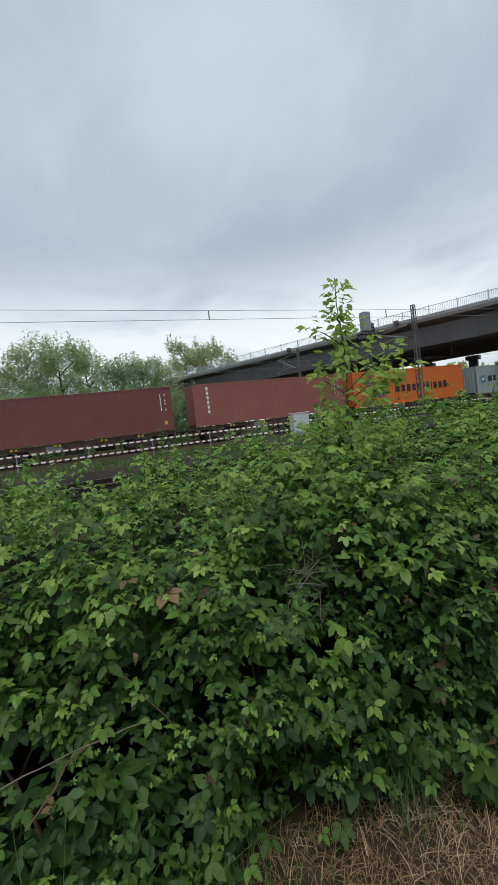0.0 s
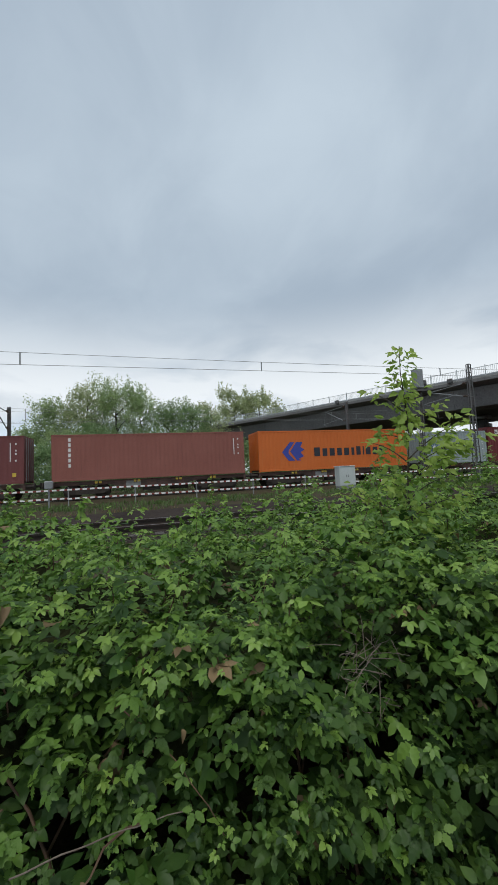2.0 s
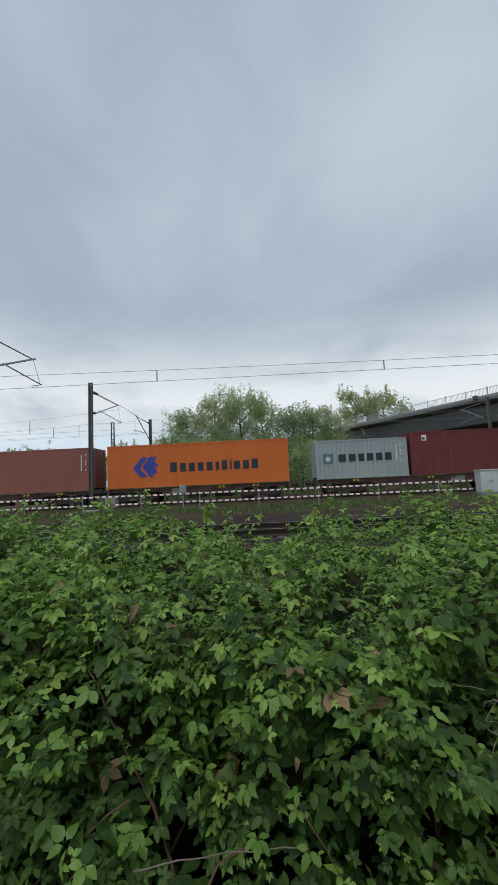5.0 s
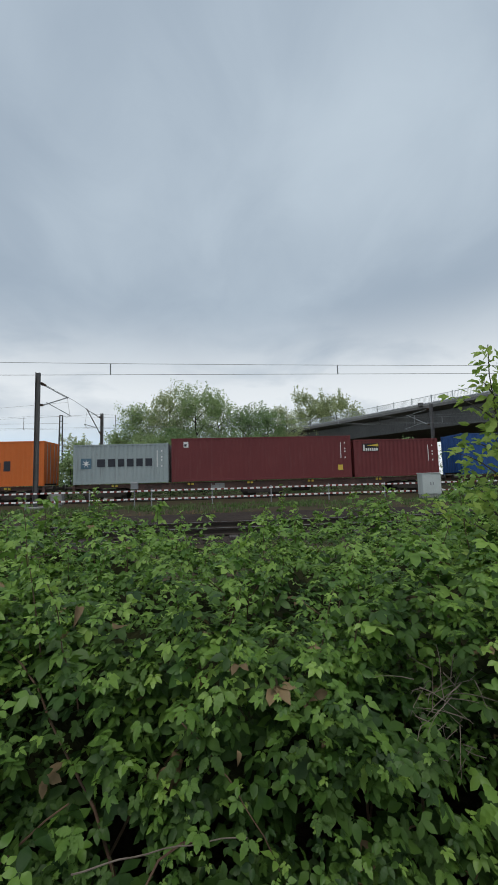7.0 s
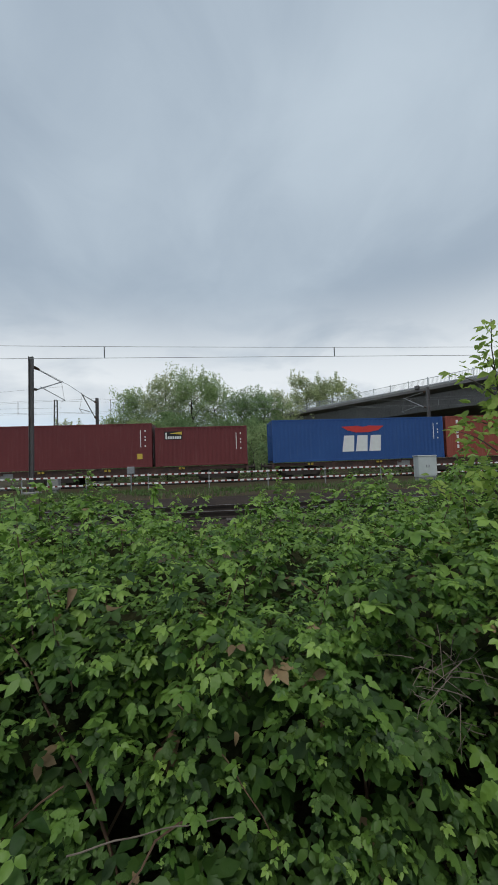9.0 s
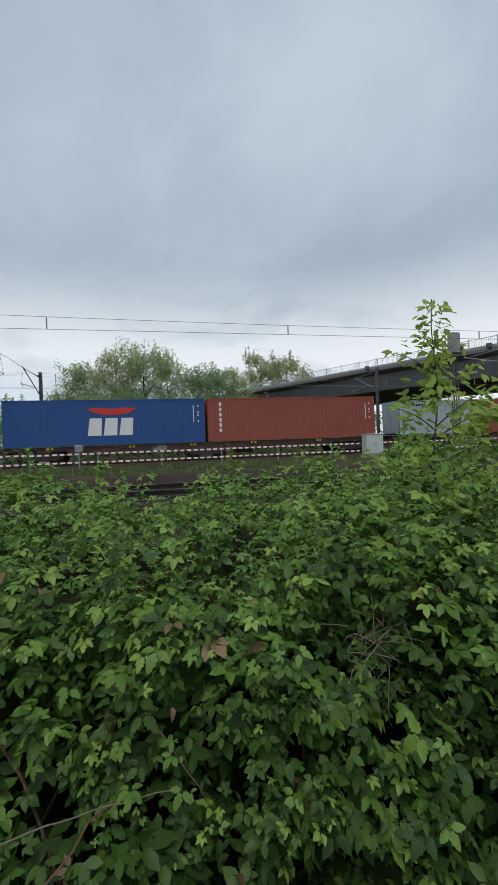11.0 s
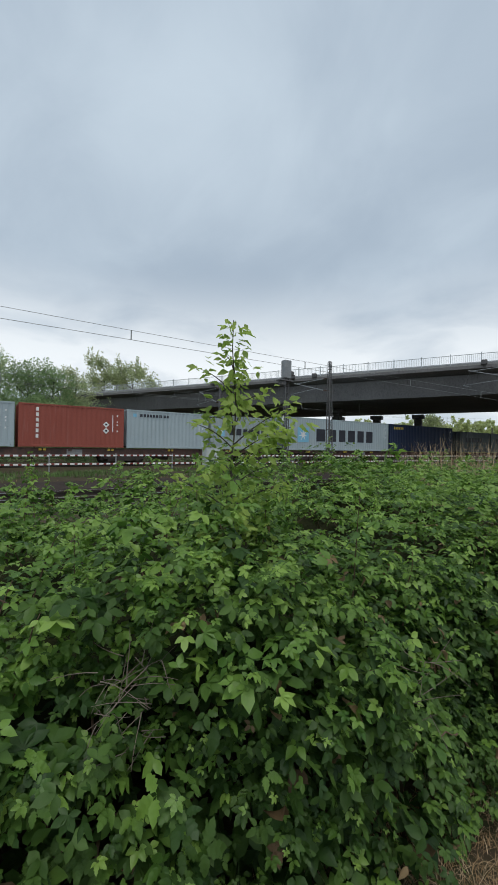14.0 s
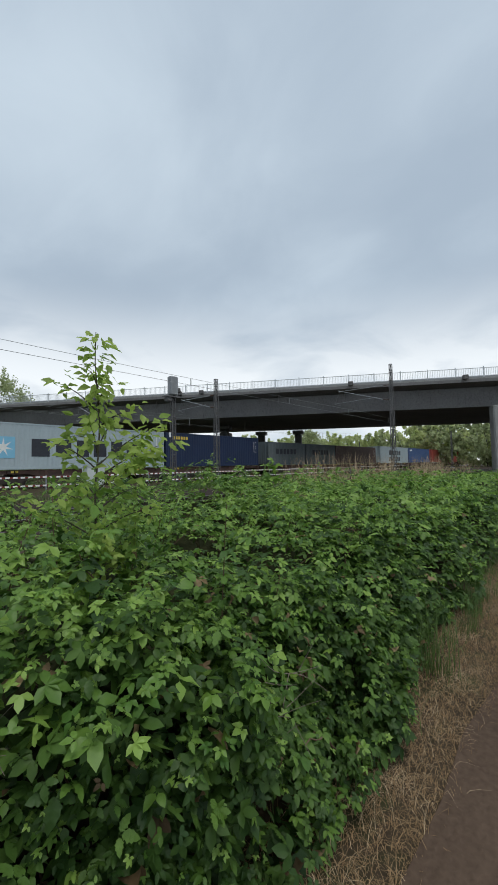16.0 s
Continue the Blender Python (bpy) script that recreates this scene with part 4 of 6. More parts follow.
part("signal_lamp", boxed(SX - 0.65, SY - 0.22, 5.72, SX - 0.2, SY + 0.22, 6.04, 0.04), M_DARKSTEEL, sig)
part("number_plate", boxed(SX - 0.55, SY - 0.24, 3.05, SX - 0.38, SY - 0.22, 3.42), M_WHITE, sig, "small white plate")
part("cable_box", boxed(SX + 0.35, SY - 0.25, -0.45, SX + 0.75, SY + 0.1, 0.35, 0.03), M_DARKSTEEL, sig)


def sagged(points, r, name, material, parent=None):
    cu = bpy.data.curves.new(name, "CURVE")
    cu.dimensions, cu.bevel_depth, cu.bevel_resolution = "3D", r, 1
    sp = cu.splines.new("POLY")
    sp.points.add(len(points) - 1)
    for p, q in zip(sp.points, points):
        p.co = (*q, 1)
    me = bpy.data.meshes.new_from_object(bpy.data.objects.new("tmp", cu))
    return linked(name, me, material, parent)


def catenary(y, z_wire, z_mid, z_mast, masts_x, label, r=0.011, first=None):
    g = empty("overhead_line")
    tagged(g, label, "overhead line")
    sagged([(masts_x[0], y, z_wire), (masts_x[-1], y, z_wire)], r, "contact_wire", M_WIRE, g)
    pts = []
    for a, b in zip(masts_x, masts_x[1:]):
        for i in range(12):
            f = i / 12
            pts.append((a + (b - a) * f, y, z_mid + (z_mast - z_mid) * (2 * f - 1) ** 2))
    pts.append((masts_x[-1], y, z_mast))
    sagged(pts, r * 0.9, "messenger_wire", M_WIRE, g)
    # droppers at an even spacing from the first one
    x = masts_x[0] + 4.0 if first is None else first
    while x < masts_x[-1]:
        a, b = [(p, q) for p, q in zip(masts_x, masts_x[1:]) if p <= x <= q][0]
        z = z_mid + (z_mast - z_mid) * (2 * (x - a) / (b - a) - 1) ** 2
        part("dropper", boxed(x - 0.02, y - 0.012, z_wire, x + 0.02, y + 0.012, z), M_WIRE, g)
        x += 8.8
    return g


catenary(15.0, 4.99, 5.33, 5.50, [-55, -10.1, 33.6, 78, 120, 165], "twin overhead contact and messenger wires above the ballast", 0.009, first=-48.35)
catenary(27.7, 5.05, 5.5, 6.5, [-100, -55, -10.38], "overhead wires behind the mast", 0.008)
catenary(31.0, 5.19, 5.62, 6.2, [-100, -55, -9.5, 36, 80, 124], "overhead wires behind the train", 0.008)
catenary(35.5, 5.7, 6.35, 6.9, [-100, -60, -15.3, 30, 75], "farther overhead wires behind the train", 0.008)
# bracket at the left end of the near wires, on its mast
mast("catenary_mast", -9.25, 11.9, 7.6, "beam", "steel beam catenary mast beside the ballast", (15.0, 5.05, 6.1))
# cross-span wire between the two masts
ln = empty("overhead_line")
tagged(ln, "slanting stay wire between two masts with an insulator", "overhead line")
sagged([(-10.38, 23.1, 6.8), (-10.0, 28.0, 6.62), (-9.56, 33.0, 6.1)], 0.014, "stay_wire", M_WIRE, ln)
insulator(ln, (-10.38, 23.3, 6.78), (-10.3, 23.9, 6.74))

# ---------------------------------------------------------------- trackside things
def barrier():
    g = empty("safety_barrier")
    tagged(g, "long safety barrier of red and white boards on grey posts", "barrier")
    x = -40.0
    post_me = None
    while x < 64:
        if post_me is None:
            bm = boxed(-0.03, -0.03, -0.55, 0.03, 0.03, 0.56, 0.006)
            post_me = bpy.data.meshes.new("post")
            bm.to_mesh(post_me)
            bm.free()
            post_me.materials.append(M_GALV)
        ob = new("post", post_me)
        ob.parent = g
        ob.location = (x, 22.06, 0)
        for z in (-0.045, 0.405):
            dz = random.uniform(-0.012, 0.012)
            part("board", boxed(x + 0.004, 22.0, z + dz, x + 3.27, 22.024, z + 0.085 + dz, 0.004), M_STRIPE, g)
        x += 3.28
    return g


barrier()


def cabinet(x, y, w, h, label, z0=-0.18):
    g = empty("relay_cabinet")
    tagged(g, label, "electrical cabinet")
    body = part("body", boxed(x, y, z0, x + w, y + 0.55, z0 + h, 0.015), M_CABINET, g)
    part("roof", boxed(x - 0.03, y - 0.04, z0 + h, x + w + 0.03, y + 0.60, z0 + h + 0.05, 0.015), M_CABINET, g)
    for k in range(2):
        d = part("door", boxed(x + 0.03 + k * (w / 2 - 0.01), y - 0.014, z0 + 0.06, x + 0.02 + (k + 1) * (w / 2 - 0.01), y - 0.002, z0 + h - 0.04, 0.004), M_CABINET, g)
        part("handle", boxed(x + w / 2 + (-0.09 if k == 0 else 0.05), y - 0.04, z0 + h * 0.45, x + w / 2 + (-0.05 if k == 0 else 0.09), y - 0.014, z0 + h * 0.58), M_GALV, d)
    part("plinth", boxed(x + 0.02, y + 0.02, -0.62, x + w - 0.02, y + 0.53, z0, 0.01), M_PALECONC, g, "pale concrete plinth")
    return g


cabinet(10.92, 21.0, 1.06, 1.14, "pale grey two-door trackside relay cabinet on a concrete plinth")


def marker(x, y, top, box_w, box_h, label, name="trackside_post"):
    g = empty(name)
    tagged(g, label, "trackside post")
    part("pole", rod(bmesh.new(), (x, y, -0.6), (x, y, top), 0.035, sides=8), M_GALV, g)
    part("head_box", boxed(x - box_w / 2, y - 0.1, top - box_h * 0.2, x + box_w / 2, y + 0.1, top + box_h, 0.02), M_GALV, g)


marker(-4.55, 20.6, 0.62, 0.36, 0.30, "thin grey post with a small metal box")
marker(13.2, 20.8, 0.1, 0.16, 0.18, "short grey cable post")
g = empty("cable_box")
tagged(g, "small grey cable box beside the catenary mast", "cable box")
part("body", boxed(-9.35, 22.4, -0.2, -8.75, 22.8, 0.42, 0.03), M_PALECONC, g)
part("base", boxed(-9.25, 22.45, -0.6, -8.85, 22.75, -0.2), M_PALECONC, g)


# ---------------------------------------------------------------- vegetation
rng = np.random.default_rng(7)

# leaf ages; their greens also hold the shade below and light on top
M_LEAF_OLD_SHADED = foliage("bramble_leaf_old_shaded", (0.022, 0.056, 0.011), (0.080, 0.152, 0.026), 0.52, 0.28, 0.30)
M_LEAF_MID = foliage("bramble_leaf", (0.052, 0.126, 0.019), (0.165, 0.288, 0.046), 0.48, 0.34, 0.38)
M_LEAF_NEW_LIT = foliage("bramble_leaf_young_lit", (0.130, 0.250, 0.042), (0.300, 0.455, 0.090), 0.44, 0.42, 0.42)
M_LEAF_DRY = foliage("bramble_leaf_withered", (0.090, 0.058, 0.026), (0.290, 0.205, 0.105), 0.7, 0.2)
M_CANE = surface("bramble_cane", (0.075, 0.040, 0.028), (0.150, 0.095, 0.055), 0.7, scale=6, fine=40, bump=0.2)
M_TWIG = surface("dead_twig", (0.105, 0.082, 0.064), (0.200, 0.165, 0.132), 0.8, scale=8, fine=50, bump=0.2)
# very dark fill that puts the thicket's inner shade into the colour
M_LITTER_SHADE = surface("litter_shade", (0.015, 0.018, 0.008), (0.040, 0.042, 0.019), 0.95, scale=6, fine=30, bump=0.8, spec=0.03)
M_STRAW = surface("dry_straw", (0.165, 0.098, 0.046), (0.390, 0.262, 0.135), 0.8, scale=2, fine=20, bump=0, island=0.7)
M_PALESTRAW = surface("bleached_straw", (0.30, 0.21, 0.12), (0.54, 0.42, 0.27), 0.8, scale=2, fine=20, bump=0, island=0.7)
M_GRASS = foliage("grass_blade", (0.048, 0.100, 0.024), (0.150, 0.240, 0.064), 0.5, 0.3)
M_SAP = foliage("sapling_leaf", (0.220, 0.340, 0.060), (0.450, 0.570, 0.140), 0.5, 0.58)
# tree greens raised, some distance haze put into the colour
M_TREE = foliage("tree_leaf", (0.230, 0.320, 0.140), (0.450, 0.560, 0.270), 0.7, 0.55)
M_TREE2 = foliage("tree_leaf_pale", (0.290, 0.345, 0.165), (0.540, 0.590, 0.330), 0.7, 0.55)
M_TREE3 = foliage("tree_leaf_deep", (0.160, 0.250, 0.110), (0.320, 0.440, 0.200), 0.7, 0.5)
# palest green: the far wood's haze is put into its leaf colour
M_FAR_HAZED = foliage("far_wood_leaf_hazed", (0.470, 0.530, 0.230), (0.660, 0.710, 0.370), 0.8, 0.62)

TOOTHED = [(0.0, 0.0), (0.14, 0.012), (0.23, 0.19), (0.29, 0.15), (0.42, 0.28), (0.49, 0.21), (0.62, 0.25), (0.69, 0.17), (0.82, 0.15), (1.0, 0.0)]
OVATE = [(0.0, 0.0), (0.14, 0.012), (0.30, 0.22), (0.52, 0.27), (0.74, 0.19), (1.0, 0.0)]
PLAIN = [(0.0, 0.0), (0.34, 0.25), (0.66, 0.24), (1.0, 0.0)]
CHIP = [(0.0, 0.0), (0.5, 0.28), (1.0, 0.0)]
OVAL = [(0.0, 0.0), (0.08, 0.015), (0.22, 0.16), (0.42, 0.24), (0.62, 0.22), (0.82, 0.12), (1.0, 0.0)]


def leaflet(outline, angle, size, tilt, droop, fold, base):
    """Points and triangles of one folded leaflet; its first point is the shared centre (index 0)."""
    mid, left, right = [], [], []
    for k, (t, w) in enumerate(outline):
        z = -droop * t * t
        pleat = 0.16 * w * (1 if k % 2 else -1)       # side veins crease the blade
        mid.append((t, 0, z))
        left.append((t, w, z + fold * w - droop * w * w + pleat))
        right.append((t, -w, z + fold * w - droop * w * w + pleat))
    n = len(outline)
    pts = mid[1:] + left[1:-1] + right[1:-1]
    index_m = lambda i: 0 if i == 0 else base + i - 1
    index_l = lambda i: index_m(i) if i in (0, n - 1) else base + n - 2 + i
    index_r = lambda i: index_m(i) if i in (0, n - 1) else base + n - 2 + (n - 2) + i
    tris = []
    for i in range(n - 1):
        for side, flip in ((index_l, False), (index_r, True)):
            quad = (index_m(i), index_m(i + 1), side(i + 1), side(i))
            for tri in ((quad[0], quad[1], quad[2]), (quad[0], quad[2], quad[3])):
                if len(set(tri)) == 3:
                    tris.append(tri[::-1] if flip else tri)
    p = np.array(pts) * size
    ca, sa_, ct, st = math.cos(angle), math.sin(angle), math.cos(tilt), math.sin(tilt)
    p = np.stack([p[:, 0] * ct + p[:, 2] * st, p[:, 1], -p[:, 0] * st + p[:, 2] * ct], 1)
    p = np.stack([p[:, 0] * ca - p[:, 1] * sa_, p[:, 0] * sa_ + p[:, 1] * ca, p[:, 2]], 1)
    return p, tris


def compound(outline, fingers, r):
    """A palmate leaf of three or five leaflets."""
    pts, tris = [np.zeros((1, 3))], []
    base = 1
    spread = {1: [(0, 1.0)], 3: [(0, 0.72), (1.20, 0.60), (-1.20, 0.60)], 5: [(0, 0.70), (0.88, 0.60), (-0.88, 0.60), (1.85, 0.46), (-1.85, 0.46)]}[fingers]
    for a, s in spread:
        p, t = leaflet(outline, a + r.uniform(-0.12, 0.12), s * r.uniform(0.9, 1.1), r.uniform(-0.20, 0.25), r.uniform(0.05, 0.32), r.uniform(0.0, 0.55), base)
        pts.append(p)
        tris += t
        base += len(p)
    return np.concatenate(pts), np.array(tris)


tr = np.random.default_rng(3)
LEAVES_FINE = [compound(TOOTHED, f, tr) for f in (3, 5, 3, 5, 3, 5, 3)]
LEAVES_MID = [compound(OVATE, f, tr) for f in (3, 5, 5, 3, 3)]
LEAVES_PLAIN = [compound(PLAIN, f, tr) for f in (3, 3, 3, 5, 3)]
LEAVES_CHIP = [compound(CHIP, f, tr) for f in (3, 3, 5)]
LEAVES_CURLED = [leaflet(OVAL, 0.0, 1.0, tr.uniform(-0.3, 0.3), tr.uniform(0.6, 1.3), tr.uniform(0.7, 1.6), 1) for _ in range(4)]
LEAVES_CURLED = [(np.concatenate([np.zeros((1, 3)), p]), np.array(t)) for p, t in LEAVES_CURLED]
LEAVES_OVAL = [compound(OVAL, 1, tr) for _ in range(5)]


def frames_of(normal, heading):
    """Rotation matrices with z along the normal and x as near the heading as can be."""
    z = normal / np.linalg.norm(normal, axis=1, keepdims=True)
    x = heading - (heading * z).sum(1, keepdims=True) * z
    x /= np.linalg.norm(x, axis=1, keepdims=True) + 1e-9
    return np.stack([x, np.cross(z, x), z], 2)


def scatter(templates, places, normals, headings, sizes, kinds=None):
    """One set of arrays with a leaf of some template at every place."""
    pick = rng.integers(0, len(templates), len(places))
    rot = frames_of(normals, headings)
    V, T, K, base = [], [], [], 0
    for k, (p, t) in enumerate(templates):
        idx = np.nonzero(pick == k)[0]
        if not len(idx):
            continue
        v = np.einsum("nij,pj->npi", rot[idx], p) * sizes[idx, None, None] + places[idx, None, :]
        V.append(v.reshape(-1, 3))
        T.append((t[None] + (np.arange(len(idx)) * len(p))[:, None, None] + base).reshape(-1, 3))
        K.append(np.repeat(kinds[idx] if kinds is not None else np.zeros(len(idx), int), len(t)))
        base += len(idx) * len(p)
    return np.concatenate(V), np.concatenate(T), np.concatenate(K)


def lumps(x, y):
    """Smooth uneven hummocks, about a hand to an arm wide."""
    v = 0.5 * np.sin(2.1 * x + 0.7 * y + 0.4) * np.sin(1.7 * y - 0.8 * x + 1.3)
    v = v + 0.35 * np.sin(4.3 * x - 1.9 * y + 2.0) * np.sin(3.9 * y + 1.2 * x)
    return v + 0.25 * np.sin(8.1 * x + 3.0 * y) * np.sin(7.3 * y - 2.2 * x + 0.7)


def front(x):
    """Where the thicket meets the verge."""
    f = 1.00 - 0.26 * np.exp(-((x - 0.95) / 1.0) ** 2) - 0.10 * np.exp(-((x - 3.0) / 1.5) ** 2) + 0.05 * np.sin(2.3 * x) + 0.04 * np.sin(5.1 * x + 1)
    return f + 0.018 * np.clip(x - 2.0, 0, 30)


def back(x):
    return 4.55 + 0.25 * np.sin(1.1 * x) + 0.15 * np.sin(2.7 * x + 1) + 0.06 * np.clip(x - 3, 0, 30)


def thicket_top(x, y):
    h = 0.42 + 0.15 * lumps(x, y) - 0.17 * smooth01(2.6, 3.6, y)
    # hummocks along the back, then one beside the path
    for cx, cy, wx, wy, up in ((-2.75, 3.6, 0.55, 0.7, 0.36), (-1.70, 3.75, 0.52, 0.7, 0.46), (0.22, 3.95, 0.28, 0.5, 0.30),
                               (1.10, 4.0, 0.42, 0.6, 0.42), (2.35, 3.9, 0.55, 0.8, 0.46), (3.6, 3.9, 0.9, 0.9, 0.48),
                               (5.6, 3.9, 1.2, 1.0, 0.30), (8.0, 4.2, 1.6, 1.2, 0.32), (12.0, 4.4, 2.5, 1.5, 0.32)):
        h = h + up * np.exp(-((x - cx) / wx) ** 2 - ((y - cy) / wy) ** 2)
    h = h + 0.14 * np.exp(-((x - 0.65) / 0.5) ** 2 - ((y - 1.3) / 0.7) ** 2)
    h = h + 0.05 * smooth01(1.8, 4.0, x) - 0.06 * smooth01(5.0, 8.0, x)
    q = np.clip((y - front(x)) / 0.62, 0, 1)
    rise = np.sqrt(np.clip(1 - (1 - q) ** 2.4, 0, 1))
    w = np.clip((back(x) - y) / 0.5, 0, 1)
    fall = np.sqrt(np.clip(1 - (1 - w) ** 2.2, 0, 1))
    return -0.52 + (h + 0.52) * rise * fall


def thicket_points(n, x0, x1, y_lo, y_hi, near_share=0.35):
    """Random places on the surface with normals; some of them on the steep front face."""
    x = rng.uniform(x0, x1, n)
    f, b = front(x), back(x)
    u = rng.random(n)
    steep = rng.random(n) < near_share
    y = np.where(steep, f + 0.55 * u ** 2.2, f + (b - f) * u)
    if y_lo is not None:
        ok = (y >= y_lo) & (y <= y_hi)
        x, y = x[ok], y[ok]
    e = 0.02
    z = thicket_top(x, y)
    zx = (thicket_top(x + e, y) - thicket_top(x - e, y)) / (2 * e)
    zy = (thicket_top(x, y + e) - thicket_top(x, y - e)) / (2 * e)
    nrm = np.stack([-zx, -zy, np.ones_like(zx)], 1)
    nrm /= np.linalg.norm(nrm, axis=1, keepdims=True)
    return np.stack([x, y, z], 1), nrm


def sprays(points, normals, per, spread, deep, size, fresh, lit_share=1.0):
    """Each point bears the end of a shoot with several leaves round it."""
    n = len(points)
    p, nr = np.repeat(points, per, 0), np.repeat(normals, per, 0)
    j = np.tile(np.arange(per), n)
    ang = j * 2.4 + np.repeat(rng.uniform(0, 6.3, n), per) + rng.uniform(-0.4, 0.4, n * per)
    r = spread * np.sqrt((j + 0.3) / per) * rng.uniform(0.7, 1.25, n * per)
    rot = frames_of(nr, np.repeat(rng.normal(size=(n, 3)), per, 0))
    radial = rot[:, :, 0] * np.cos(ang)[:, None] + rot[:, :, 1] * np.sin(ang)[:, None]
    radial = radial * [1, 1, 0.6]
    px, py, pz = points.T
    hollow = np.sin(6.1 * px + 1.3 * pz) * np.sin(5.3 * py + 2.0 * pz + 1.0) + 0.6 * np.sin(10.7 * px - 4.1 * py + 3.0 * pz)
    clump = np.sin(9.3 * px + 2.1 * py + 1.0) * np.sin(8.1 * pz - 3.3 * px + 0.6) + 0.7 * np.sin(15.1 * px - 6.0 * pz + 2.0) * np.sin(13.7 * py + 5.0 * pz)
    clump = clump + 1.1 * np.sin(4.6 * px + 1.7 * py + 0.3) * np.sin(5.4 * pz + 2.2 * px + 1.9)
    p = p + nr * np.repeat(0.060 * clump, per)[:, None]
    sink = np.repeat(rng.exponential(deep, n) + np.where((hollow > 0.85) & (py < 1.7), 0.12, 0.0), per) + 0.05 * (j / per) * rng.uniform(0.3, 2.2, n * per)
    lift = np.repeat(np.where(rng.random(n) < 0.38, rng.exponential(0.08, n), 0.0), per)
    lift = np.minimum(lift, 0.24)
    place = p + radial * r[:, None] + nr * (0.5 * lift - np.minimum(sink, 0.40))[:, None] + np.array([0, 0, 1.0]) * (0.6 * lift)[:, None]
    up = np.array([0, 0, 1.0])
    normal = nr * 0.34 + up * 0.80 + radial * 0.22 + rng.normal(size=(n * per, 3)) * 0.34
    heading = radial * [1, 1, 0.3] + nr * [0.25, 0.25, 0] + rng.normal(size=(n * per, 3)) * 0.40 - up * 0.12
    sizes = size * np.repeat(rng.uniform(0.60, 1.40, n), per) * (0.55 + 0.6 * (j + 1) / per) * rng.uniform(0.8, 1.15, n * per)
    tip = (j < max(1, per // 3)) & np.repeat(rng.random(n) < fresh, per)
    young = lit_share * np.clip(0.30 + 1.1 * (place[:, 2] + 0.05), 0.22, 0.92)      # light from above put into the colour: dark leaves low, pale ones on top
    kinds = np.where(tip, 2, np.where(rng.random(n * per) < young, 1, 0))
    # still more of the pale, lit green near the top
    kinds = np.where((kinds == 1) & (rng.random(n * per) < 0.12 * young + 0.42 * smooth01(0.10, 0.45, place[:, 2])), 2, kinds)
    kinds = np.where(rng.random(n * per) < 0.008, 3, kinds)
    sizes = np.where(tip, sizes * 0.85, sizes)
    return place, normal, heading, sizes, kinds


def tube(points, r0, r1, sides=5):
    """A tapering bent stem along the points."""
    bm = bmesh.new()
    prev = None
    n = len(points)
    for i, p in enumerate(points):
        d = (Vector(points[min(i + 1, n - 1)]) - Vector(points[max(i - 1, 0)])).normalized()
        q = d.to_track_quat("Z", "Y").to_matrix()
        r = r0 + (r1 - r0) * i / (n - 1)
        ring = [bm.verts.new(Vector(p) + q @ Vector((r * math.cos(k * math.tau / sides), r * math.sin(k * math.tau / sides), 0))) for k in range(sides)]
        if prev:
            for k in range(sides):
                bm.faces.new((prev[k], prev[(k + 1) % sides], ring[(k + 1) % sides], ring[k]))
        prev = ring
    return bm


def arch(a, b, rise, wob=0.03, n=9):
    a, b = Vector(a), Vector(b)
    side = Vector((random.uniform(-1, 1), random.uniform(-1, 1), 0)) * wob
    return [a.lerp(b, i / n) + Vector((0, 0, rise * 4 * (i / n) * (1 - i / n))) + side * math.sin(i * 1.7) for i in range(n + 1)]


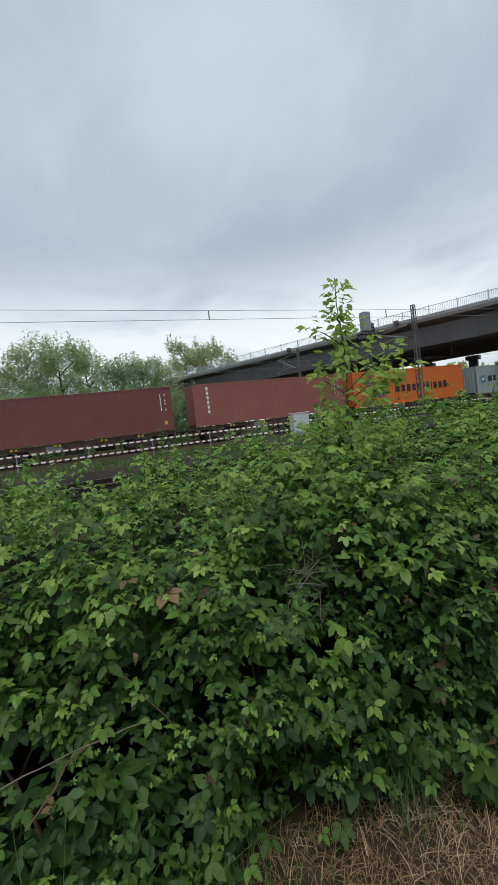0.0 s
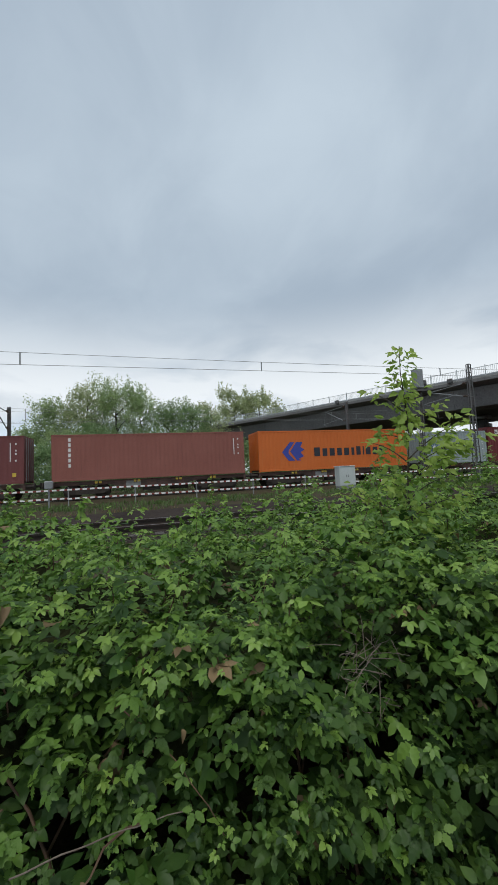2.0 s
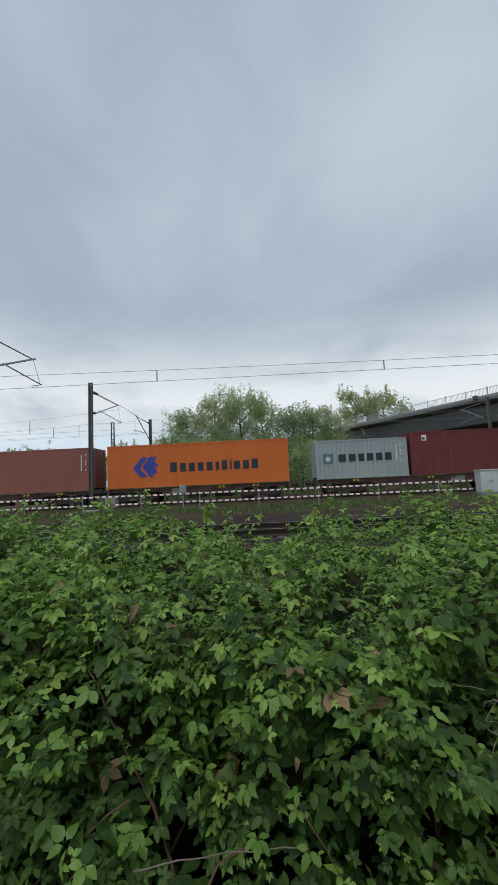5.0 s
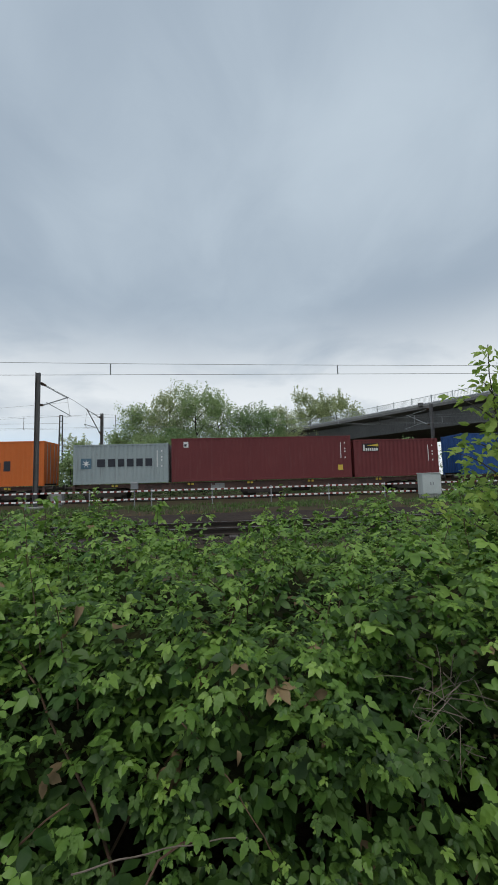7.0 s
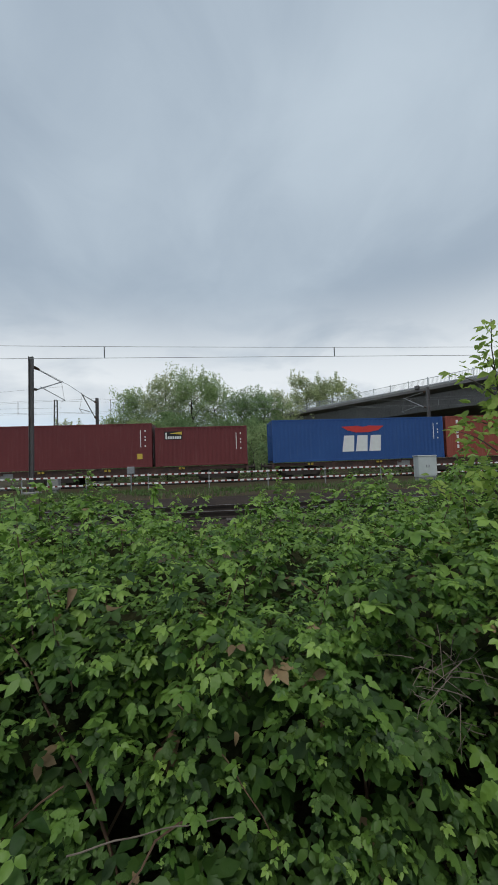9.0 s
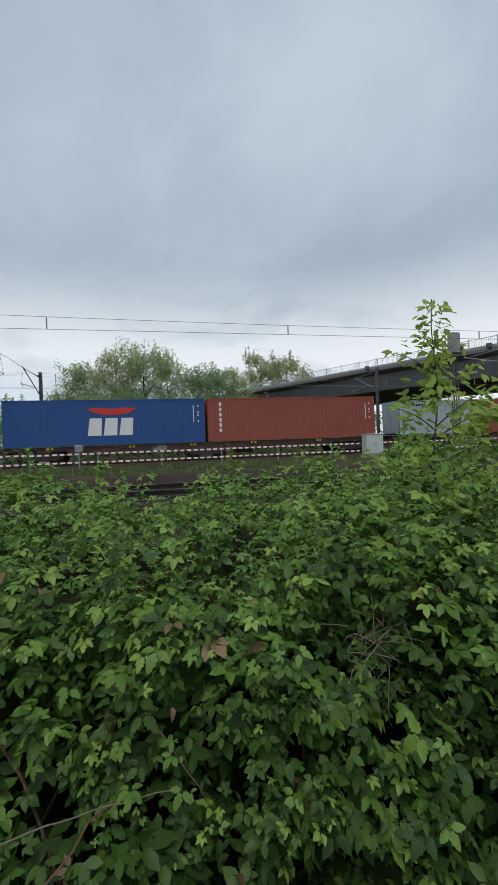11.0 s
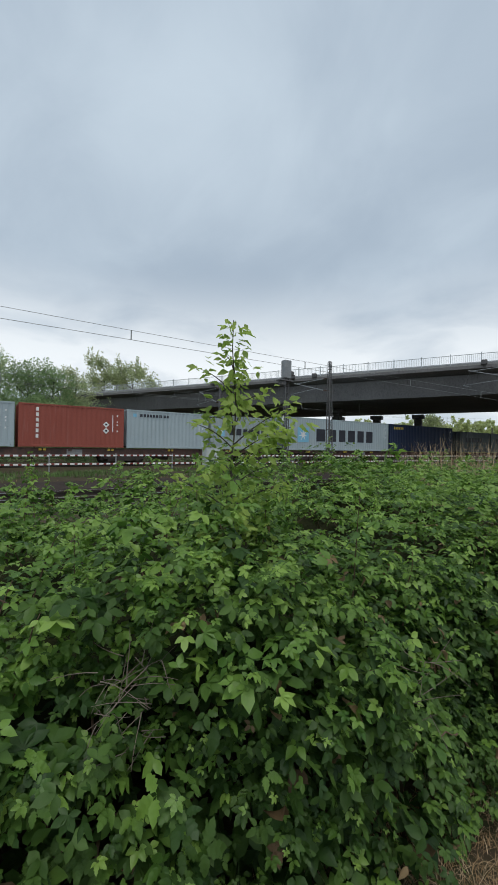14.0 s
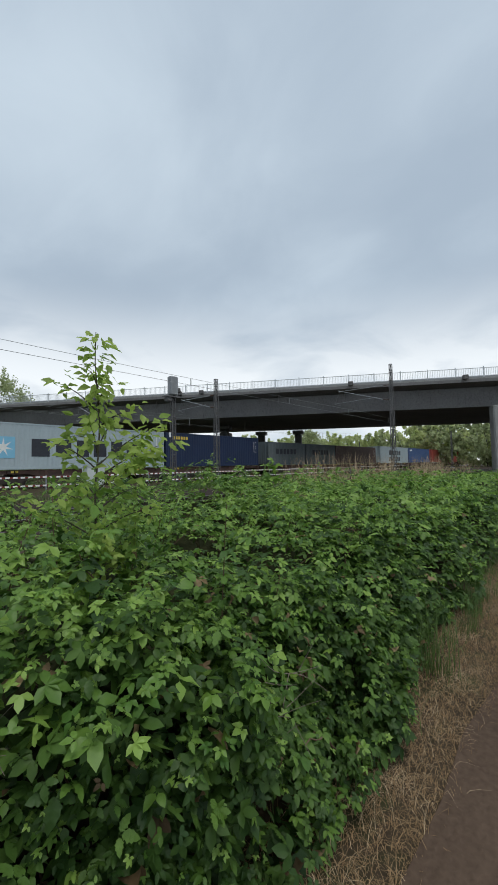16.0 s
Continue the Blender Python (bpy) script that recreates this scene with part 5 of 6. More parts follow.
def thicket():
    g = empty("bramble_thicket")
    tagged(g, "dense green bramble thicket with pale young shoots beside the path", "bramble bush")
    mats = [M_LEAF_OLD_SHADED, M_LEAF_MID, M_LEAF_NEW_LIT, M_LEAF_DRY]
    # added dark sheet inside: stands for the shade among litter and old stems
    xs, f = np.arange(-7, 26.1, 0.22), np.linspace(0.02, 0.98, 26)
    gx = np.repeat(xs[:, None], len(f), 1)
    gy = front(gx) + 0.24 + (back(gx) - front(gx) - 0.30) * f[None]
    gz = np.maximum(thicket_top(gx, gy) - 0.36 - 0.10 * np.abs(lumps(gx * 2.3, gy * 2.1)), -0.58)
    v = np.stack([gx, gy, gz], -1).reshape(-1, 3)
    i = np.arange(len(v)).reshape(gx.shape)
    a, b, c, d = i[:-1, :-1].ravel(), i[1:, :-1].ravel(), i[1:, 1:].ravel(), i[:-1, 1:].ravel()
    linked("litter_shade_sheet", mesh_of("litter_shade_sheet", v, np.concatenate([np.stack([a, b, c], 1), np.stack([a, c, d], 1)])), M_LITTER_SHADE, g, "dark inner sheet standing for shaded litter and old stems")
    # foliage in three stretches: beside the path, around it, and along the far end
    layers = []
    # pale tips at the back, dark leaves inside: light put into the colour
    for count, x0, x1, lo, hi, share, per, spread, deep, size, fresh, temp in (
            (1200, -2.2, 3.0, 0.3, 1.65, 0.62, 5, 0.058, 0.035, 0.060, 0.70, LEAVES_FINE),
            (1450, -2.5, 3.4, 0.3, 1.75, 0.58, 6, 0.064, 0.055, 0.062, 0.50, LEAVES_MID),
            (1600, -2.8, 3.6, 0.3, 1.9, 0.62, 6, 0.085, 0.150, 0.078, 0.10, LEAVES_PLAIN),
            (2500, -3.0, 4.2, 1.55, 2.7, 0.0, 6, 0.070, 0.045, 0.072, 0.70, LEAVES_MID),
            (3700, -3.6, 7.0, 2.5, 6.0, 0.0, 6, 0.075, 0.045, 0.072, 0.80, LEAVES_PLAIN),
            (450, -7.0, -2.9, 0.3, 6.0, 0.30, 6, 0.10, 0.05, 0.100, 0.42, LEAVES_CHIP),
            (1250, 3.3, 8.0, 0.3, 2.8, 0.45, 6, 0.085, 0.040, 0.086, 0.65, LEAVES_PLAIN),
            (2100, 7.0, 26.0, 0.3, 9.0, 0.30, 6, 0.12, 0.05, 0.110, 0.70, LEAVES_CHIP)):
        p, n = thicket_points(count, x0, x1, lo, hi, share)
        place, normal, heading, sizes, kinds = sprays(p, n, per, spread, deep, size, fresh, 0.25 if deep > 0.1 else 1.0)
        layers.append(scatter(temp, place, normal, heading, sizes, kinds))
    # upright shoots that break the outline: leaves along a short cane, smaller and paler towards the tip
    r = random.Random(21)
    P, N, H, S, K = [], [], [], [], []
    for k in range(150):
        x = r.uniform(-3.2, 7.5) if k % 3 else r.uniform(-1.8, 3.0)
        y = float(front(np.array(x))) + (r.uniform(2.7, 3.4) if k % 3 == 1 else r.uniform(0.9, 2.4) if k % 3 else r.uniform(0.25, 1.6))
        y = min(y, float(back(np.array(x))) - 0.25)
        z = float(thicket_top(np.array(x), np.array(y)))
        tall = r.uniform(0.10, 0.24) if k % 5 else r.uniform(0.22, 0.36)
        a = Vector((x, y, z - 0.14))
        b = Vector((x + r.uniform(-0.10, 0.10), y + r.uniform(-0.12, 0.06), z + tall))
        part("cane", tube(arch(a, b, r.uniform(-0.01, 0.03), 0.006, 6), 0.0032, 0.0012, 4), M_CANE, g)
        num = 13
        for j in range(num):
            f = 0.22 + 0.80 * j / (num - 1)
            ang = j * 2.4 + k
            out = Vector((math.cos(ang), math.sin(ang), 0))
            P.append(a.lerp(b, f) + out * 0.012)
            N.append(Vector((0, 0, 0.8)) + out * 0.55 + Vector((r.gauss(0, 0.2), r.gauss(0, 0.2), 0)))
            H.append(out + Vector((0, 0, 0.25 * f - 0.15)))
            S.append(0.096 * (1.05 - 0.55 * f) * r.uniform(0.8, 1.2))
            K.append(2 if f > 0.8 or r.random() < 0.2 else 1)
    layers.append(scatter(LEAVES_MID, np.array(P), np.array(N), np.array(H), np.array(S), np.array(K)))
    # withered, curled leaves caught in the face
    p, n = thicket_points(110, -2.2, 3.2, 0.3, 1.6, 0.8)
    m = len(p)
    layers.append(scatter(LEAVES_CURLED, p + n * 0.02, n + rng.normal(size=(m, 3)) * 0.9, rng.normal(size=(m, 3)) - [0, 0, 0.8], rng.uniform(0.03, 0.07, m), np.full(m, 3)))
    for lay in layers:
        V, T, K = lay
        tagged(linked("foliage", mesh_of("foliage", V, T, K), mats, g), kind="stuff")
    # single large leaves on the outside of the near face
    singles = []
    for k, (pv, pt) in enumerate(LEAVES_FINE):
        for mi in (0, 1, 1):
            me = mesh_of("leaf", pv, pt)
            me.materials.append(mats[mi])
            singles.append(me)
    p, n = thicket_points(420, -1.7, 2.6, 0.3, 1.7, 0.75)
    p, n = p[:260], n[:260]
    hd = rng.normal(size=(len(p), 3)) * 0.5 + n * np.array([1, 1, 0]) - np.array([0, 0, 0.2])
    rot = frames_of(n * 0.35 + np.array([0, 0, 0.85]) + rng.normal(size=(len(p), 3)) * 0.25, hd)
    for k in range(len(p)):
        ob = new("leaf", singles[int(rng.integers(0, len(singles)))])
        ob.parent = g
        s = float(rng.uniform(0.052, 0.084))
        ob.matrix_basis = Matrix.Translation(p[k] + n[k] * float(rng.uniform(0.0, 0.05))) @ Matrix(rot[k].tolist()).to_4x4() @ Matrix.Diagonal((s, s, s, 1))
    # canes, some arching out of the leaves
    r = random.Random(5)
    for k in range(90):
        x = r.uniform(-3.0, 4.5)
        y = float(front(np.array(x))) + r.uniform(0.05, 2.4)
        x2, y2 = x + r.uniform(-0.7, 0.7), y + r.uniform(-0.5, 0.4)
        z2 = float(thicket_top(np.array(x2), np.array(max(y2, float(front(np.array(x2))) + 0.08))))
        part("cane", tube(arch((x, y, -0.5), (x2, y2, z2 + r.uniform(-0.12, 0.06)), r.uniform(0.05, 0.3)), 0.006, 0.0022), M_CANE, g)
    for a, b, rise in (((-0.64, 1.12, 0.22), (-0.38, 0.98, -0.08), 0.035), ((-0.90, 0.99, -0.04), (-0.46, 1.00, -0.005), 0.012), ((-1.6, 1.05, -0.32), (-0.9, 0.95, -0.17), 0.03)):
        part("cane", tube(arch(a, b, rise, 0.004, 12), 0.0022, 0.0014), M_CANE if rise > 0.03 else M_TWIG, g)
    # tangle of dead twigs in a hollow of the face
    for cx, cy, cz, num in ((0.16, 1.10, 0.20, 46), (-1.0, 0.98, -0.30, 22), (1.05, 0.80, 0.10, 14)):
        for k in range(num):
            a = Vector((cx + r.uniform(-0.10, 0.10), cy + r.uniform(-0.05, 0.08), cz + r.uniform(-0.13, 0.10)))
            d = Vector((r.uniform(-1, 1), r.uniform(-0.8, 0.4), r.uniform(-0.5, 1))).normalized() * r.uniform(0.07, 0.17)
            part("dead_twig", tube(arch(a, a + d, r.uniform(-0.008, 0.012), 0.0022, 4), 0.0015, 0.0007, 4), M_TWIG, g)
    return g


thicket()


def blades(n, xr, yr, height, lean, width, ground_z, material, name, label, category, clump=0.0, lying=0.0):
    """Grass: narrow bent strips of three steps."""
    x, y = rng.uniform(*xr, n), rng.uniform(*yr, n)
    if clump:
        cx, cy = rng.uniform(*xr, max(2, n // 40)), rng.uniform(*yr, max(2, n // 40))
        k = rng.integers(0, len(cx), n)
        x, y = cx[k] + rng.normal(0, clump, n), cy[k] + rng.normal(0, clump * 0.7, n)
    z = ground_z(x, y)
    a = rng.uniform(0, 6.28, n)
    h = height * rng.uniform(0.45, 1.25, n)
    out = h * np.abs(rng.normal(lean, lean * 0.5, n))
    flat = rng.random(n) < lying
    hz = np.where(flat, h * rng.uniform(0.02, 0.15, n), h)
    out = np.where(flat, h * rng.uniform(0.8, 1.1, n), out)
    dx, dy = np.cos(a), np.sin(a)
    pts, tri = [], []
    for j, f in enumerate((0.0, 0.35, 0.7, 1.0)):
        zz = z + hz * (f * (1.0 if j < 3 else 0.96)) + np.where(flat, 0.015 * np.sin(f * 3.14), 0)
        ox, oy = dx * out * f ** 1.8, dy * out * f ** 1.8
        w = width * (1 - f * 0.85)
        pts.append(np.stack([x + ox - dy * w, y + oy + dx * w, zz], 1))
        pts.append(np.stack([x + ox + dy * w, y + oy - dx * w, zz], 1))
    V = np.stack(pts, 1).reshape(-1, 3)
    for j in range(3):
        tri += [(2 * j, 2 * j + 1, 2 * j + 3), (2 * j, 2 * j + 3, 2 * j + 2)]
    T = (np.array(tri)[None] + (np.arange(n) * 8)[:, None, None]).reshape(-1, 3)
    ob = linked(name, mesh_of(name, V, T), material)
    return tagged(ob, label, category, kind="stuff")


blades(24000, (-2.4, 8.5), (0.46, 1.05), 0.080, 0.6, 0.0014, lambda x, y: ground_height(x, y) - 0.005 + 0.02 * rng.random(len(x)), M_STRAW, "dry_grass", "matted dry straw-coloured grass along the path edge", "dry grass", lying=0.93)
blades(2600, (-2.2, 9), (0.74, 1.10), 0.24, 0.5, 0.0020, lambda x, y: ground_height(x, y) - 0.01, M_GRASS, "green_grass", "tufts of green grass at the foot of the brambles", "grass", clump=0.06)
blades(2600, (-0.6, 8), (0.60, 1.0), 0.11, 0.6, 0.0013, lambda x, y: ground_height(x, y) + 0.012 + 0.015 * rng.random(len(x)), M_PALESTRAW, "loose_straw", "loose pale straw lying over the matted grass", "dry grass", lying=0.85, clump=0.12)
blades(420, (-1.6, 4.5), (0.80, 1.25), 0.52, 0.55, 0.0026, lambda x, y: ground_height(x, y), M_GRASS, "long_grass", "long green grass blades growing through the bramble edge", "grass", clump=0.10)
blades(1900, (10.0, 30), (5.6, 8.2), 1.55, 0.30, 0.011, lambda x, y: ground_height(x, y) - 0.02, M_PALESTRAW, "tall_dry_grass", "tall pale dry grass stalks behind the brambles", "dry grass", clump=0.25)
blades(16000, (-22, 46), (16.0, 21.6), 0.21, 0.5, 0.014, lambda x, y: ground_height(x, y) - 0.02, M_GRASS, "lineside_grass", "low green grass strip beside the tracks", "grass", clump=0.3)
blades(2600, (-22, 46), (15.5, 15.95), 0.12, 0.6, 0.010, lambda x, y: ground_height(x, y) - 0.02, M_STRAW, "lineside_dry_grass", "low withered grass along the edge of the ballast", "dry grass", clump=0.3)


# ballast stones that can be told apart beside the near track
def stones():
    n = 5000
    x, y = rng.uniform(-9, 14, n), NEAR_Y + rng.uniform(-2.0, 2.0, n)
    s = rng.uniform(0.018, 0.04, n)
    z = np.where(np.abs(y - NEAR_Y) < 1.75, RAIL_Z - 0.185, RAIL_Z - 0.2 - (np.abs(y - NEAR_Y) - 1.75) * 1.0)
    octa = np.array([(1, 0, 0), (-1, 0, 0), (0, 1, 0), (0, -1, 0), (0, 0, 0.7), (0, 0, -0.7)], float)
    tri = np.array([(0, 2, 4), (2, 1, 4), (1, 3, 4), (3, 0, 4), (2, 0, 5), (1, 2, 5), (3, 1, 5), (0, 3, 5)])
    rot = frames_of(rng.normal(size=(n, 3)), rng.normal(size=(n, 3)))
    p = octa[None] * (s[:, None, None] * rng.uniform(0.7, 1.3, (n, 6, 1)))
    V = np.einsum("nij,npj->npi", rot, p) + np.stack([x, y, z + s * 0.3], 1)[:, None]
    T = (tri[None] + (np.arange(n) * 6)[:, None, None]).reshape(-1, 3)
    return tagged(linked("ballast_stones", mesh_of("ballast_stones", V.reshape(-1, 3), T), M_STONE), "loose dark ballast stones on the near track", "gravel", kind="stuff")


stones()


# ---------------------------------------------------------------- sapling
def sapling():
    g = empty("sapling")
    tagged(g, "slender young broadleaf sapling rising out of the brambles", "sapling")
    base, top = Vector((0.95, 1.86, -0.5)), Vector((0.865, 1.72, 1.56))
    right, ahead = Vector((0.66, -0.75, 0)), Vector((0.75, 0.66, 0))
    trunk = [base.lerp(top, i / 14) + right * 0.012 * math.sin(i * 1.3) for i in range(15)]
    part("trunk", tube(trunk, 0.010, 0.0022, 6), M_BARK, g)
    at = lambda z: base.lerp(top, (z + 0.5) / 2.06)
    r = random.Random(11)
    P, N, H, S = [], [], [], []

    def leaf(p, d, size):
        P.append(tuple(p))
        n = Vector((r.gauss(0, 0.45), r.gauss(-0.40, 0.45), 0.65))
        N.append(tuple(n))
        H.append(tuple(d + Vector((r.gauss(0, 0.3), r.gauss(0, 0.3), r.gauss(-0.45, 0.25)))))
        S.append(size * r.uniform(0.75, 1.25))

    # height of the fork, sideways and inward reach, rise, number of leaves, leaf length
    limbs = [(0.86, 0.33, -0.05, 0.16, 30, 0.062), (0.92, 0.27, 0.10, 0.20, 26, 0.060), (0.80, 0.22, -0.12, 0.12, 18, 0.060),
             (1.18, -0.20, 0.02, 0.15, 13, 0.058), (1.10, 0.18, 0.05, 0.10, 12, 0.055), (1.02, -0.17, 0.06, 0.05, 14, 0.056),
             (0.90, -0.19, -0.05, 0.13, 14, 0.058), (0.76, -0.15, 0.10, 0.10, 12, 0.058), (1.22, 0.10, -0.08, 0.08, 8, 0.052),
             (1.30, -0.07, 0.05, 0.10, 7, 0.050), (1.0, 0.02, 0.2, 0.16, 12, 0.055), (0.98, 0.04, -0.2, 0.12, 12, 0.055), (0.7, 0.2, 0.05, 0.12, 14, 0.06)]
    for k in range(16):
        ang = k * 2.4
        limbs.append((0.18 + 0.032 * k, r.uniform(0.16, 0.36) * math.cos(ang), r.uniform(0.16, 0.30) * math.sin(ang), r.uniform(0.10, 0.22), 20, 0.050))
    for z, s, a, up, n, size in limbs:
        p0 = at(z)
        p1 = p0 + right * s + ahead * a + Vector((0, 0, up))
        pts = [p0.lerp(p1, i / 6) + Vector((0, 0, 0.02 * math.sin(i * 0.52 * 3.14 / 3))) for i in range(7)]
        limb = part("limb", tube(pts, 0.0042, 0.0012, 5), M_BARK, g)
        n = int(n * (2.5 if n >= 25 else 1.9))
        for k in range(n):
            f = 0.22 + 0.83 * k / n
            q = p0.lerp(p1, min(f, 1.03)) + Vector((r.gauss(0, 0.028), r.gauss(0, 0.028), r.gauss(0, 0.026)))
            leaf(q, (p1 - p0).normalized() * 0.8 + Vector((r.uniform(-1, 1), r.uniform(-1, 1), 0)), size)
    # whorls round the leading shoot; the leaves hang from short stalks
    for k in range(120):
        f = 0.77 + 0.225 * k / 119
        q = base.lerp(top, f)
        a = k * 2.4
        out = Vector((math.cos(a), math.sin(a), 0))
        reach = r.uniform(0.01, 0.075) if f > 0.88 else r.uniform(0.01, 0.05)
        leaf(q + out * reach + Vector((0, 0, 0.012)), out * 0.8 + Vector((0, 0, -0.55)), 0.060)
    V, T, K = scatter(LEAVES_OVAL, np.array(P), np.array(N), np.array(H), np.array(S) * 0.98)
    part_ob = linked("crown", mesh_of("crown", V, T), M_SAP, g)
    tagged(part_ob, kind="stuff")
    return g


sapling()


def shoot(x, y, z0, z1, n, size, label):
    g = empty("young_shoot")
    tagged(g, label, "shrub")
    r = random.Random(int(x * 100))
    base, top = Vector((x, y, z0)), Vector((x + 0.04, y, z1))
    part("stem", tube([base.lerp(top, i / 6) for i in range(7)], 0.007, 0.002), M_BARK, g)
    f = rng.uniform(0.45, 1.0, n)
    P = np.array([base.lerp(top, k) + Vector((r.gauss(0, 0.05), r.gauss(0, 0.05), 0)) for k in f])
    V, T, K = scatter(LEAVES_PLAIN, P, rng.normal(size=(n, 3)) * 0.4 + [0, 0, 0.8], rng.normal(size=(n, 3)), np.full(n, size))
    tagged(linked("crown", mesh_of("crown", V, T), M_LEAF_NEW_LIT, g), kind="stuff")


shoot(3.75, 2.9, -0.4, 0.98, 34, 0.13, "small leafy shoot standing above the brambles")
shoot(-1.15, 4.1, -0.4, 0.72, 26, 0.12, "leafy bramble shoot reaching above the thicket")
shoot(-2.1, 3.7, -0.4, 0.80, 26, 0.12, "leafy bramble shoot reaching above the thicket")
shoot(0.75, 4.2, -0.4, 0.62, 22, 0.12, "leafy bramble shoot reaching above the thicket")


# ---------------------------------------------------------------- trees
def tree(x, y, height, radius, leaves, material, label, seed, leaf=0.26, low=0.12, name="tree", limbs=14):
    """Tapered trunk, limbs and a crown of many small leaf clumps with gaps."""
    g = empty(name)
    tagged(g, label, "tree", group="trees behind the railway")
    q = np.random.default_rng(seed)
    r = random.Random(seed)
    base = Vector((x, y, -0.7))
    tip = Vector((x + r.uniform(-0.5, 0.5), y, height * 0.9))
    part("trunk", tube([base.lerp(tip, i / 8) + Vector((r.uniform(-0.15, 0.15), r.uniform(-0.15, 0.15), 0)) for i in range(9)], 0.22 * height / 12, 0.03, 7), M_BARK, g)
    ends = []
    for k in range(limbs):
        f = low + (0.95 - low) * (k + r.random()) / limbs
        p0 = base.lerp(tip, f)
        a = k * 2.4 + r.uniform(-0.4, 0.4)
        prof = math.sin(math.pi * min(1, (1.0 - f) * 0.85 + 0.12)) ** 0.7
        reach = radius * prof * r.uniform(0.65, 1.1)
        p1 = p0 + Vector((math.cos(a) * reach, math.sin(a) * reach, reach * r.uniform(0.25, 0.75)))
        pts = [p0.lerp(p1, i / 4) + Vector((0, 0, 0.12 * reach * math.sin(i * 0.78))) for i in range(5)]
        part("limb", tube(pts, 0.07 * height / 12, 0.012, 5), M_BARK, g)
        for j in range(4):
            ends.append((p0.lerp(p1, 0.4 + 0.2 * j), reach))
    ends.append((tip, radius * 0.5))
    c = np.array([tuple(e[0]) for e in ends])
    rad = np.array([max(0.5, 0.30 * e[1] + 0.35) for e in ends])
    # sub-clumps round every limb, leaves round every sub-clump
    k = q.integers(0, len(c), leaves // 30)
    sub = c[k] + q.normal(size=(len(k), 3)) * rad[k][:, None] * [0.70, 0.70, 0.58]
    kk = np.repeat(np.arange(len(sub)), 24)
    P = sub[kk] + np.clip(q.normal(size=(len(kk), 3)), -1.6, 1.6) * [0.30, 0.30, 0.36]
    high = sub[sub[:, 2] > np.quantile(sub[:, 2], 0.72)]
    pick = q.integers(0, len(high), 46)
    rise = q.uniform(0.0, 1.0, (46, 14)) * 0.085 * height
    lean = q.normal(size=(46, 1, 2)) * 0.25
    sprig = high[pick][:, None, :] + np.concatenate([lean * rise[..., None] + q.normal(size=(46, 14, 2)) * 0.10, rise[..., None]], 2)
    P = np.concatenate([P, sprig.reshape(-1, 3)])
    P[:, 2] = np.maximum(P[:, 2], -0.4)
    n = len(P)
    rot = frames_of(q.normal(size=(n, 3)) + [0, 0, 0.6], q.normal(size=(n, 3)))
    quad = np.array([(-0.5, 0, 0), (0.0, -0.32, 0.05), (0.55, 0, -0.04), (0.0, 0.32, 0.05)])
    V = np.einsum("nij,pj->npi", rot, quad) * (leaf * q.uniform(0.6, 1.3, n))[:, None, None] + P[:, None]
    T = (np.array([(0, 1, 2), (0, 2, 3)])[None] + (np.arange(n) * 4)[:, None, None]).reshape(-1, 3)
    tagged(linked("crown", mesh_of("crown", V.reshape(-1, 3), T), material, g), kind="stuff")
    return g


def polar(az, d):
    return d * math.sin(radians(az)) - 0.4, d * math.cos(radians(az))


